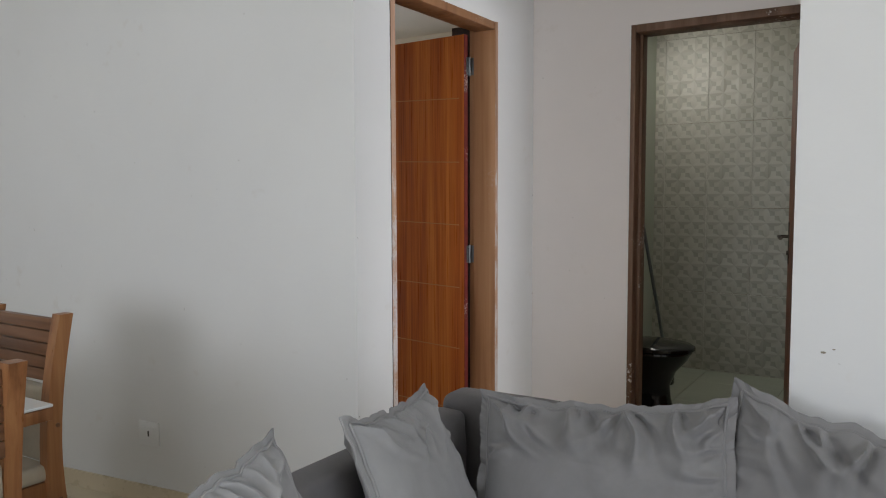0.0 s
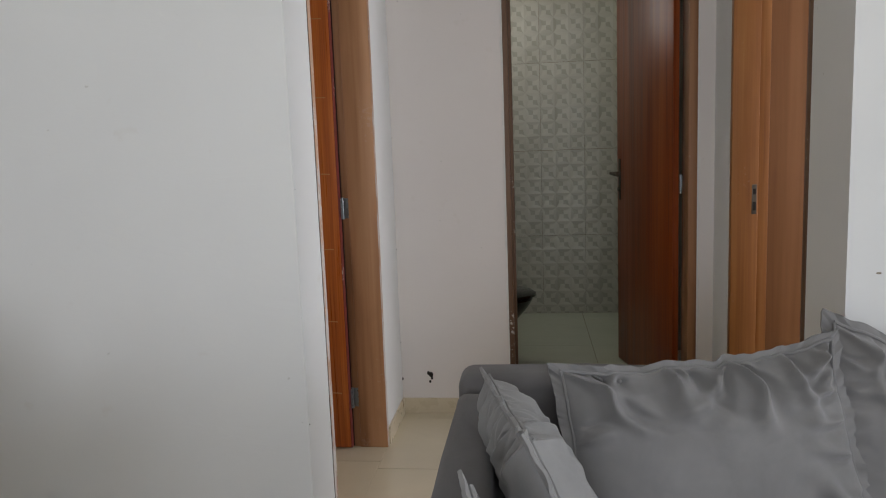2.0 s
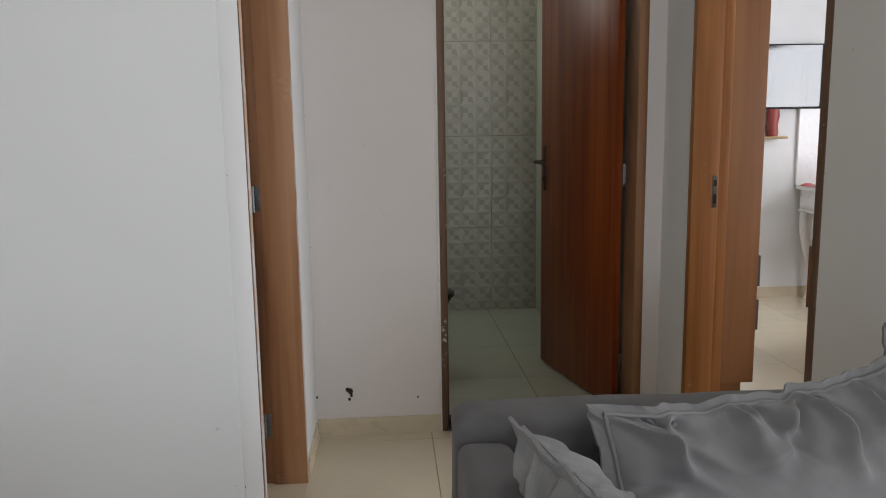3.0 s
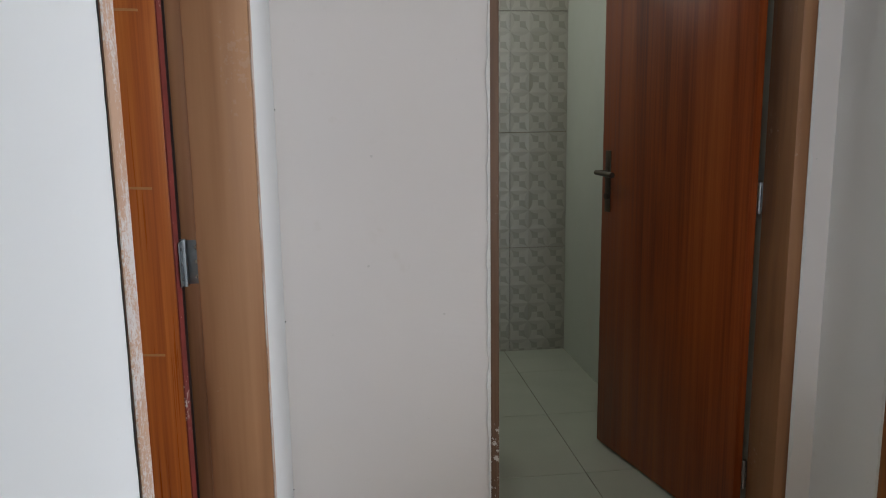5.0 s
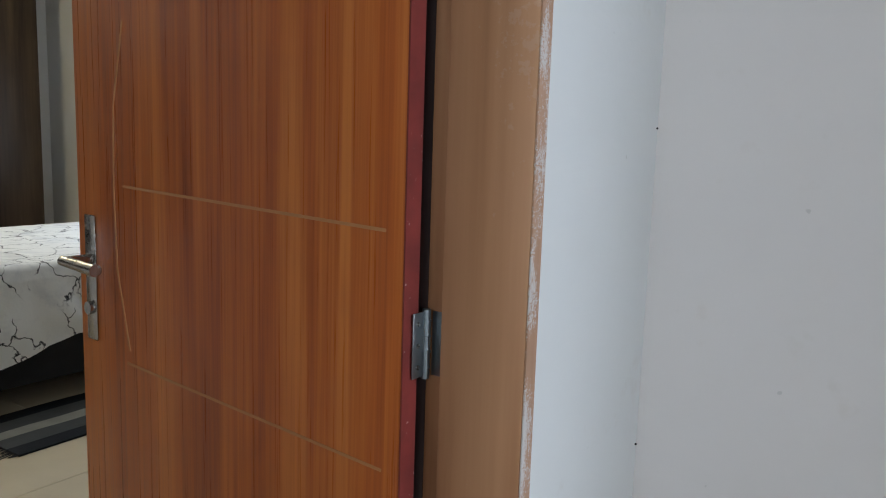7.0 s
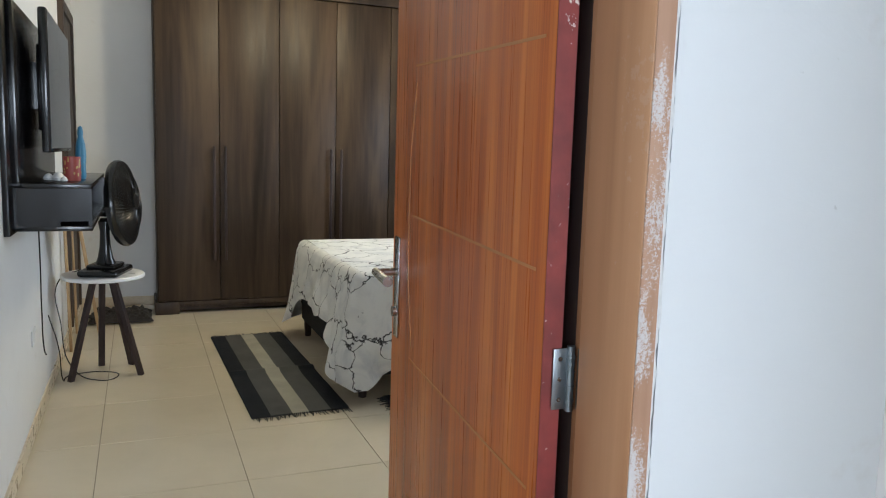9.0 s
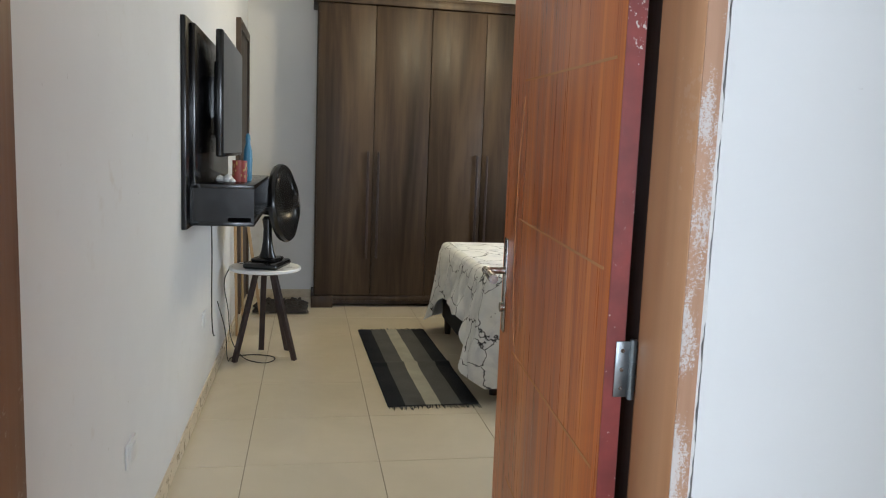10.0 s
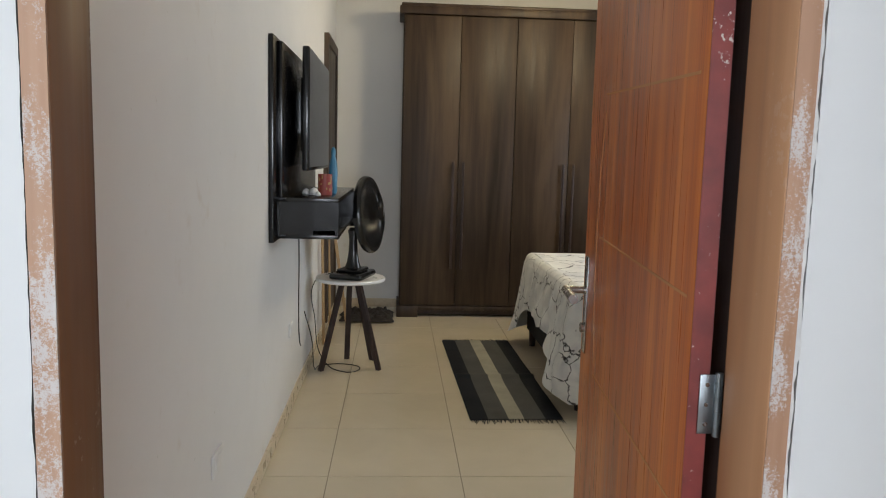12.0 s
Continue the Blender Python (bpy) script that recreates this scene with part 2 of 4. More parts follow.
CHAIR_SLAT = wood("chair_slat_wood", (0.09, 0.042, 0.022), (0.17, 0.08, 0.04), (0.22, 0.11, 0.06), 1.2, 0.4, along="x", band=12)
TILE_FLOOR = porcelain("cream_porcelain", (0.69, 0.60, 0.44))
TILE_BATH = porcelain("pale_bath_porcelain", (0.60, 0.63, 0.51))
GROUT = plain("grout", (0.26, 0.22, 0.16), 0.9)
PETAL = petal_tile("petal_relief_tile")
BASE = porcelain("baseboard_tile", (0.66, 0.56, 0.40), 0.25)
SOFA = fabric("grey_sofa_suede", (0.16, 0.152, 0.152))
PILLOW = fabric("grey_pillow_suede", (0.225, 0.217, 0.215), sheen=0.2)
# the grey pillow suede again, made paler for window light falling on it
PILLOW_LIT = fabric("lit_grey_pillow_suede", (0.30, 0.295, 0.293), sheen=0.2)
CREAM = fabric("cream_upholstery", (0.46, 0.40, 0.30))
BLACK = plain("black_lacquer", (0.003, 0.003, 0.0035), 0.22, bump=0.03)
BLACK_PLASTIC = plain("black_plastic", (0.01, 0.01, 0.01), 0.22)
SCREEN = plain("tv_screen", (0.005, 0.008, 0.009), 0.06, bump=0.0)
CHROME = plain("brushed_steel", (0.42, 0.40, 0.38), 0.25, 1.0, scale=60)
DULL = plain("dull_zinc", (0.26, 0.28, 0.29), 0.4, 1.0, scale=50)
BRONZE = plain("dark_steel", (0.12, 0.10, 0.08), 0.4, 1.0)
WHITE = plain("white_plastic", (0.74, 0.74, 0.73), 0.35, spread=0.03)
WHITE_LACQUER = plain("white_lacquer", (0.80, 0.79, 0.77), 0.3, spread=0.03)
# wood of the dark legs; also gives the door gap its shade colour
DARK_LEG_AND_GAP = wood("dark_leg_and_gap_shade_wood", (0.02, 0.014, 0.014), (0.04, 0.026, 0.024), (0.06, 0.04, 0.035), 1.0, 0.4)
TOILET = plain("black_ceramic", (0.006, 0.006, 0.006), 0.1, bump=0.02)
GRANITE = plain("black_granite", (0.012, 0.012, 0.012), 0.15, scale=200, spread=0.6)
SHEET = marble_sheet("marble_print_sheet")
NAVY = fabric("navy_weave", (0.012, 0.014, 0.018), sheen=0.0)
CHARCOAL = fabric("charcoal_weave", (0.035, 0.035, 0.036), sheen=0.0)
GREY_WEAVE = fabric("grey_weave", (0.085, 0.085, 0.08), sheen=0.0)
BEIGE_WEAVE = fabric("beige_weave", (0.34, 0.32, 0.26), sheen=0.0)
RED = plain("red_plastic", (0.5, 0.02, 0.02), 0.35)
PINK = plain("pink_card", (0.6, 0.09, 0.14), 0.5)
CUP_RED = plain("red_cup", (0.32, 0.06, 0.045), 0.45)
CUP_GOLD = plain("gold_print", (0.5, 0.34, 0.12), 0.45)
BLUE = plain("blue_robe", (0.06, 0.22, 0.36), 0.4)
PINE = wood("pine_board", (0.30, 0.19, 0.09), (0.42, 0.28, 0.14), (0.5, 0.35, 0.2), 0.7, 0.5)
PLASTER = plain("torn_plaster", (0.72, 0.70, 0.67), 0.9, scale=60, spread=0.1, bump=0.8)
FUR = plain("dark_mat_pile", (0.03, 0.024, 0.02), 0.95, scale=120, spread=0.5, bump=1.0)
PLAID = fabric("grey_blue_plaid", (0.24, 0.27, 0.32))
GLASS_TOP = plain("white_back_painted_glass", (0.72, 0.73, 0.72), 0.06, bump=0.0, spread=0.02)
HOLE = plain("dark_hole", (0.02, 0.016, 0.012), 0.95)
n = Nodes("window_glass")
n.b.inputs["Transmission Weight"].default_value = 1.0
GLASS = n.done((1.0, 1.0, 1.0), 0.0)


# ---- mesh helpers ----
def box(bm, x0, x1, y0, y1, z0, z1, bevel=0.0, m=None, seg=2):
    vs = bmesh.ops.create_cube(bm, size=1.0)["verts"]
    t = pose((x0 + x1) / 2, (y0 + y1) / 2, (z0 + z1) / 2) @ Matrix.Diagonal((abs(x1 - x0), abs(y1 - y0), abs(z1 - z0), 1))
    bmesh.ops.transform(bm, matrix=t, verts=vs)
    if bevel:
        es = list({e for v in vs for e in v.link_edges})
        made = bmesh.ops.bevel(bm, geom=es, offset=bevel, segments=seg, profile=0.5, affect="EDGES")
        vs = list({v for v in vs if v.is_valid} | set(made["verts"]))
    if m is not None:
        bmesh.ops.transform(bm, matrix=m, verts=vs)
    return bm


def boxes(*rows):
    bm = bmesh.new()
    for r in rows:
        box(bm, *r)
    return bm


def rod(bm, a, b, r0, r1=None, seg=14):
    a, b = Vector(a), Vector(b)
    r1 = r0 if r1 is None else r1
    m = Matrix.Translation((a + b) / 2) @ (b - a).to_track_quat("Z", "Y").to_matrix().to_4x4()
    bmesh.ops.create_cone(bm, cap_ends=True, segments=seg, radius1=r0, radius2=r1, depth=(b - a).length, matrix=m)
    return bm


def lathe(bm, profile, seg=32, m=None, sx=1.0, sy=1.0):
    rings = []
    for r, z in profile:
        ring = []
        for i in range(seg):
            a = 2 * math.pi * i / seg
            p = Vector((r * math.cos(a) * sx, r * math.sin(a) * sy, z))
            ring.append(bm.verts.new(m @ p if m else p))
        rings.append(ring)
    for a, b in zip(rings, rings[1:]):
        for i in range(seg):
            bm.faces.new((a[i], a[(i + 1) % seg], b[(i + 1) % seg], b[i]))
    bm.faces.new(rings[0][::-1])
    bm.faces.new(rings[-1])
    return bm


def prism(bm, points, z0, z1):
    low = [bm.verts.new((x, y, z0)) for x, y in points]
    high = [bm.verts.new((x, y, z1)) for x, y in points]
    bm.faces.new(low[::-1])
    bm.faces.new(high)
    for i in range(len(points)):
        j = (i + 1) % len(points)
        bm.faces.new((low[i], low[j], high[j], high[i]))
    bmesh.ops.recalc_face_normals(bm, faces=bm.faces)
    return bm


def tube(points, r, name, material, parent, seg=3):
    cu = bpy.data.curves.new(name, "CURVE")
    cu.dimensions, cu.bevel_depth, cu.bevel_resolution = "3D", r, seg
    sp = cu.splines.new("BEZIER")
    sp.bezier_points.add(len(points) - 1)
    for bp, p in zip(sp.bezier_points, points):
        bp.co, bp.handle_left_type, bp.handle_right_type = p, "AUTO", "AUTO"
    cu.materials.append(material)
    ob = new(name, cu)
    ob.parent = parent
    return ob


def mesh_of(name, bm, material, smooth=True):
    me = bpy.data.meshes.new(name)
    bmesh.ops.recalc_face_normals(bm, faces=bm.faces)
    bm.to_mesh(me)
    bm.free()
    me.materials.append(material)
    if smooth:
        for p in me.polygons:
            p.use_smooth = True
        me.set_sharp_from_angle(angle=radians(35))
    return me


def part(name, bm, material, parent, label=""):
    ob = new(name, mesh_of(name, bm, material))
    ob.parent = parent
    return tagged(ob, label)


def thing(name, label, category, at=None, group="", kind=""):
    ob = new(name)
    ob.empty_display_size = 0.05
    ob.matrix_world = at or Matrix()
    return tagged(ob, label, category, group, kind)


def solid(name, bm, material, label="", category="", kind="structure"):
    return tagged(new(name, mesh_of(name, bm, material)), label, category, "", kind)


# ---- setting: walls, floors, ceilings ----
XL, YF, XR, TOP = -1.475, 3.72, -0.03, 2.8
bm = prism(bmesh.new(), [(XL, 2.232), (XL, 2.452), (-1.615, 2.452), (-1.615, 2.30), (-4.6, 2.30), (-4.6, 1.84)], 0, TOP)
wall_west = solid("wall_living", bm, WALL, "white painted plaster wall beside the corridor", "wall")
solid("wall_bedroom_side", boxes((-7.52, -4.6, 2.16, 2.30, 0, TOP)), WALL, "white painted bedroom wall", "wall")
solid("wall_corridor", boxes((-1.615, XL, 3.326, 6.12, 0, TOP), (-1.615, XL, 2.452, 3.326, 2.142, TOP)), WALL, "white painted corridor wall round the bedroom door", "wall")
solid("wall_end", boxes((XL, -0.957, YF, 3.86, 0, TOP), (-0.957, -0.1, YF, 3.86, 2.142, TOP), (-0.1, XR, YF, 3.86, 0, TOP)), WALL_BOUNCE_TINT, "off-white corridor end wall, tinted for bounced light, round the bathroom door", "wall")
solid("wall_right", boxes((XR, 0.10, 2.42, 2.575, 0, TOP), (XR, 0.10, 2.575, 3.455, 2.142, TOP), (XR, 0.10, 3.455, 6.12, 0, TOP)), WALL, "white painted wall round the second bedroom door", "wall")
solid("wall_sofa", boxes((XR, 3.32, 2.29, 2.42, 0, TOP)), WALL, "bright white painted wall behind the sofa", "wall")
solid("wall_bath_right", boxes((-0.13, XR, 3.86, 6.0, 0, TOP)), PALE, "pale green tiled bathroom wall", "wall")
solid("wall_bath_back", boxes((-1.475, XR, 5.88, 6.0, 0, TOP)), GROUT, "bathroom back wall with patterned relief tiles", "wall")
solid("wall_bath_left", boxes((-1.475, -1.465, 3.86, 5.88, 0, TOP)), PALE, "pale green tiled bathroom wall", "wall")
solid("wall_east", boxes((3.2, 3.32, -3.12, -1.6, 0, TOP), (3.2, 3.32, 1.2, 2.29, 0, TOP), (3.2, 3.32, -1.6, 1.2, 2.3, TOP), (3.2, 3.32, -1.6, 1.2, 0, 0.2),
                         (3.2, 3.32, 2.42, 2.6, 0, TOP), (3.2, 3.32, 4.1, 6.12, 0, TOP), (3.2, 3.32, 2.6, 4.1, 2.15, TOP), (3.2, 3.32, 2.6, 4.1, 0, 0.9)), WALL, "white painted outer wall with window openings", "wall")
solid("wall_south", boxes((-4.72, -1.7, -3.12, -3.0, 0, TOP), (0.5, 3.2, -3.12, -3.0, 0, TOP), (-1.7, 0.5, -3.12, -3.0, 2.2, TOP), (-1.7, 0.5, -3.12, -3.0, 0, 0.8)), WALL, "white painted outer wall with a window", "wall")
solid("wall_west_end", boxes((-4.72, -4.6, -3.0, 2.16, 0, TOP)), WALL, "white painted living room wall", "wall")
solid("wall_bedroom_back", boxes((-7.52, -7.4, 2.30, 6.12, 0, TOP)), WALL, "white painted bedroom back wall", "wall")
solid("wall_bedroom_north", boxes((-7.4, -5.9, 6.0, 6.12, 0, TOP), (-4.3, -1.615, 6.0, 6.12, 0, TOP), (-5.9, -4.3, 6.0, 6.12, 2.15, TOP), (-5.9, -4.3, 6.0, 6.12, 0, 0.95)), WALL, "white painted bedroom wall with a window", "wall")
solid("wall_second_bedroom", boxes((0.10, 3.2, 6.0, 6.12, 0, TOP)), WALL, "white painted wall of the second bedroom", "wall")
solid("ceiling", boxes((-7.52, 3.32, -3.12, 6.12, TOP, TOP + 0.12)), CEIL, "plain white ceiling", "ceiling")
floor = solid("floor", boxes((-7.52, 3.32, -3.12, 6.12, -0.2, -0.004)), GROUT, "cream glossy porcelain tile floor", "floor")
solid("door_threshold", boxes((-0.916, -0.143, 3.722, 3.862, -0.004, 0.016, 0.003)), GRANITE, "black granite bathroom threshold", "threshold")
bases = [(-1.6, XL + 0.009, 3.33, 3.72), (XL + 0.009, -0.958, 3.711, YF), (-7.4, -1.65, 2.30, 2.309), (-7.4, -7.391, 2.309, 2.87), (0.10, 0.109, 3.46, 6.0), (0.109, 3.2, 5.991, 6.0)]
for x0, x1, y0, y1 in bases:
    solid("baseboard", boxes((max(x0, XL) if x0 == -1.6 else x0, x1, y0, y1, 0, 0.075)), BASE, "cream tile baseboard", "baseboard")
bm = box(bmesh.new(), -3.15, 0, -0.009, 0, 0, 0.075)
solid("baseboard", bm, BASE, "cream tile baseboard with chipped upper edge", "baseboard").matrix_world = pose(XL, 2.231, 0, 0, 0, math.degrees(math.atan2(0.392, 3.125)))


# ---- doors ----
def door_leaf(parent, m, width, height, grooves, edge, wood_mat=LEAF, handle_mat=CHROME, z_handle=1.06):
    """A flush door in its own plane: x from the hinge, y through the leaf (0 to 0.029), z up."""
    leaf = part("leaf", box(bmesh.new(), 0.0015, width, 0, 0.029, 0.012, height, 0.002), wood_mat, parent, "varnished reddish wood door leaf with carved grooves")
    leaf.matrix_local = m
    part("hinge_edge", box(bmesh.new(), -0.0012, 0.0013, 0.0005, 0.0285, 0.012, height), edge, leaf, "worn red-painted door edge")
    for x0, z0, x1, z1 in grooves:
        bm = bmesh.new()
        steps = 10
        for i in range(steps):
            a, b = i / steps, (i + 1) / steps
            xa, xb, za, zb = x0 + (x1 - x0) * a, x0 + (x1 - x0) * b, z0 + (z1 - z0) * a, z0 + (z1 - z0) * b
            d = Vector((xb - xa, 0, zb - za))
            mm = Matrix.Translation(((xa + xb) / 2, -0.0003, (za + zb) / 2)) @ Matrix.Rotation(-math.atan2(d.z, d.x), 4, "Y")
            box(bm, -d.length / 2, d.length / 2, -0.0005, 0.0005, -0.0022, 0.0022, 0, mm)
        part("groove", bm, GROOVE, leaf)
    for side in (-1, 1):
        y = 0.0 if side < 0 else 0.029
        handle = part("handle", box(bmesh.new(), width - 0.062, width - 0.026, y - 0.004 if side < 0 else y, y if side < 0 else y + 0.004, z_handle - 0.15, z_handle + 0.08, 0.003), handle_mat, leaf, "steel lever handle plate")
        bm = bmesh.new()
        rod(bm, (width - 0.044, y, z_handle), (width - 0.044, y + side * 0.05, z_handle), 0.009)
        rod(bm, (width - 0.036, y + side * 0.05, z_handle), (width - 0.15, y + side * 0.05, z_handle - 0.004), 0.009, 0.011)
        part("lever", bm, handle_mat, handle)
        part("keyhole", rod(bmesh.new(), (width - 0.044, y, z_handle - 0.09), (width - 0.044, y + side * 0.012, z_handle - 0.09), 0.012), handle_mat, handle)
    return leaf


def hinge(parent, x, y, z, m):
    bm = bmesh.new()
    rod(bm, (0, 0, -0.045), (0, 0, 0.045), 0.0055)
    for k in (-0.03, -0.01, 0.01, 0.03):
        rod(bm, (0, 0, k - 0.0008), (0, 0, k + 0.0008), 0.0068)
    h = part("hinge", bm, DULL, parent, "zinc butt hinge")
    h.matrix_local = pose(x, y, z) @ m
    part("plate", box(bmesh.new(), -0.003, -0.001, -0.026, -0.004, -0.042, 0.042, 0.0008), DULL, h)
    part("plate", box(bmesh.new(), 0.004, 0.036, 0.0075, 0.0105, -0.042, 0.042, 0.0008), DULL, h)
    bm = bmesh.new()
    for k in (-0.028, 0.0, 0.028):
        rod(bm, (-0.001, -0.016, k), (0.0005, -0.016, k), 0.003)
        rod(bm, (0.022, 0.008, k), (0.022, 0.0068, k), 0.004)
    part("screw", bm, CHROME, h)


def ragged(bm, along, p0, p1, fixed, w, seed, d=0.002, normal="x"):
    """A strip of torn plaster beside a frame, with an uneven free edge."""
    rnd = random.Random(seed)
    count = int((p1 - p0) / 0.012)
    prev = None
    for i in range(count + 1):
        z = p0 + (p1 - p0) * i / count
        k = w * (0.35 + 0.45 * abs(noise.noise((z * 9, seed, 0))) * 2 + 0.35 * rnd.random())
        if normal == "x":
            row = [bm.verts.new((fixed[0], fixed[1], z)), bm.verts.new((fixed[0], fixed[1] + k, z)), bm.verts.new((fixed[0] + d, fixed[1] + k * 0.9, z)), bm.verts.new((fixed[0] + d, fixed[1], z))]
        else:
            row = [bm.verts.new((fixed[0], fixed[1], z)), bm.verts.new((fixed[0] + k, fixed[1], z)), bm.verts.new((fixed[0] + k * 0.9, fixed[1] + d, z)), bm.verts.new((fixed[0], fixed[1] + d, z))]
        if prev:
            for a in range(4):
                b = (a + 1) % 4
                bm.faces.new((prev[a], prev[b], row[b], row[a]))
        prev = row
    return bm


# first bedroom door, open into the bedroom
door = thing("door_1", "open reddish wooden bedroom door in a worn frame", "door", kind="structure")
# near jamb in the darker copy: its shade is in the wood colour
part("frame", boxes((-1.582, XL + 0.001, 2.452, 2.482, 0, 2.142, 0.002), (-1.622, -1.582, 2.452, 2.468, 0, 2.142, 0.002)), FRAME_SHADED, door, "worn brown wooden jamb")
part("frame_front", boxes((XL + 0.0015, XL + 0.003, 2.4530, 2.4805, 0, 2.142)), FRAME_PALE, door, "pale jamb front smeared with white paint")
# hinge jamb in the paler copy: its light is in the wood colour
jamb = part("frame", boxes((-1.590, XL + 0.003, 3.291, 3.318, 0, 2.142, 0.003), (-1.619, -1.590, 3.304, 3.318, 0, 2.142, 0.001)), FRAME_LIT, door, "worn wooden jamb coloured in its lit tan")
part("frame_front", boxes((XL + 0.0035, XL + 0.005, 3.2925, 3.3175, 0, 2.142)), FRAME_PALE, door, "jamb front smeared with white paint")
# added block behind the leaf; its dark colour stands for the gap's shade
part("rebate", boxes((-1.72, -1.6195, 3.3045, 3.345, 0, 2.142)), DARK_LEG_AND_GAP, door, "added dark block for the shade behind the door leaf")
part("frame", boxes((-1.582, XL + 0.003, 2.482, 3.291, 2.105, 2.142, 0.003), (-1.619, -1.582, 2.468, 3.304, 2.118, 2.142, 0.002)), FRAME, door, "worn brown wooden frame head")
part("plaster_edge", ragged(bmesh.new(), "z", 0.0, 2.14, (XL + 0.0005, 3.317), 0.010, 3), PLASTER, door, "torn white plaster along the jamb")
part("plaster_crack", ragged(bmesh.new(), "z", 0.0, 2.14, (XL + 0.0002, 2.4522), -0.0030, 5, 0.0006), HOLE, door, "dark crack between jamb and plaster")
turn = Matrix.Translation((-1.622, 3.2555, 0)) @ Matrix.Rotation(radians(180 - 3.6), 4, "Z") @ Matrix.Diagonal((1, -1, 1, 1))
LEAF1 = [(0.03, z - 0.008, 0.63, z + 0.012) for z in (0.26, 0.57, 0.875, 1.185, 1.492, 1.80)]
LEAF1 += [(0.66, 1.19, 0.655, 1.05), (0.655, 1.05, 0.62, 0.91), (0.66, 1.19, 0.655, 1.33), (0.655, 1.33, 0.62, 1.47)]
door_leaf(door, turn, 0.785, 2.095, LEAF1, RED_EDGE)
for z in (0.22, 1.033, 1.946):
    hinge(door, -1.6145, 3.2955, z, Matrix())

# bathroom door, open into the bathroom
door = thing("door_2", "open reddish wooden bathroom door in a peeling frame", "door", kind="structure")
part("frame", boxes((-0.957, -0.930, YF - 0.002, 3.79, 0, 2.142, 0.003), (-0.957, -0.917, 3.79, 3.862, 0, 2.142, 0.002)), FRAME_OLD, door, "peeling dark wooden jamb")
part("frame", boxes((-0.142, -0.1, YF - 0.002, 3.862, 0, 2.142, 0.003)), FRAME, door, "worn brown wooden jamb")
part("frame", boxes((-0.930, -0.142, YF - 0.002, 3.862, 2.105, 2.142, 0.003)), FRAME_OLD, door)
bm = ragged(bmesh.new(), "z", 0.0, 2.14, (-0.953, YF - 0.0025), -0.011, 7, -0.002, "y")
ragged(bm, "z", 0.0, 2.14, (-0.104, YF - 0.0025), 0.012, 8, -0.002, "y")
part("plaster_edge", bm, PLASTER, door, "torn white plaster along the jamb")
ang = math.degrees(math.atan2(0.785, -0.168))
turn = Matrix.Translation((-0.155, 3.868, 0)) @ Matrix.Rotation(radians(ang), 4, "Z")
door_leaf(door, turn, 0.79, 2.095, [(0.16, z, 0.76, z) for z in (0.30, 0.62, 0.93, 1.25, 1.57)] + [(0.30, 1.30, 0.24, 1.08)], LEAF_RED, LEAF_RED, handle_mat=BRONZE, z_handle=1.09)
for z in (0.22, 1.06, 1.946):
    hinge(door, -0.148, 3.866, z, Matrix.Rotation(radians(90), 4, "Z"))

# second bedroom's door frame
door = thing("door_3", "light varnished wooden door frame with a steel strike plate", "door", kind="structure")
part("frame", boxes((XR - 0.002, 0.115, 2.575, 2.61, 0, 2.142, 0.003)), FRAME_OLD, door)
far = part("frame", boxes((XR - 0.002, 0.072, 3.42, 3.455, 0, 2.142, 0.003), (0.072, 0.115, 3.432, 3.455, 0, 2.142, 0.002)), FRAME_LIGHT, door, "light orange wooden jamb")
part("frame", boxes((XR - 0.002, 0.115, 2.61, 3.42, 2.105, 2.142, 0.003)), FRAME_LIGHT, door)
part("plaster_edge", ragged(bmesh.new(), "z", 0.0, 2.14, (XR - 0.0045, 3.45), 0.012, 9), PLASTER, door)
strike = part("strike_plate", boxes((0.047, 0.066, 3.4185, 3.4205, 0.955, 1.075, 0.001)), BRONZE, door, "steel strike plate")
part("slot", boxes((0.051, 0.063, 3.4177, 3.4187, 0.97, 1.005), (0.051, 0.063, 3.4177, 3.4187, 1.035, 1.058)), HOLE, strike)


# windows behind and beside the camera's way
def window(name, x0, x1, y0, y1, z0, z1):
    w = thing(name, "aluminium framed sliding window", "window", kind="structure")
    along_y = (y1 - y0) > (x1 - x0)
    f = 0.05
    cx, cy = (x0 + x1) / 2, (y0 + y1) / 2
    if along_y:
        rows = [(cx - 0.03, cx + 0.03, y0, y0 + f, z0, z1), (cx - 0.03, cx + 0.03, y1 - f, y1, z0, z1), (cx - 0.03, cx + 0.03, cy - f / 2, cy + f / 2, z0 + f, z1 - f),
                (cx - 0.03, cx + 0.03, y0 + f, y1 - f, z0, z0 + f), (cx - 0.03, cx + 0.03, y0 + f, y1 - f, z1 - f, z1)]
        pane = (cx - 0.002, cx + 0.002, y0 + f, y1 - f, z0 + f, z1 - f)
    else:
        rows = [(x0, x0 + f, cy - 0.03, cy + 0.03, z0, z1), (x1 - f, x1, cy - 0.03, cy + 0.03, z0, z1), (cx - f / 2, cx + f / 2, cy - 0.03, cy + 0.03, z0 + f, z1 - f),
                (x0 + f, x1 - f, cy - 0.03, cy + 0.03, z0, z0 + f), (x0 + f, x1 - f, cy - 0.03, cy + 0.03, z1 - f, z1)]
        pane = (x0 + f, x1 - f, cy - 0.002, cy + 0.002, z0 + f, z1 - f)
    part("window_frame", boxes(*rows), WHITE, w)
    g = part("pane", boxes(pane), GLASS, w)
    g.visible_shadow = False


window("window_1", 3.2, 3.32, -1.6, 1.2, 0.2, 2.3)
window("window_2", -1.7, 0.5, -3.12, -3.0, 0.8, 2.2)
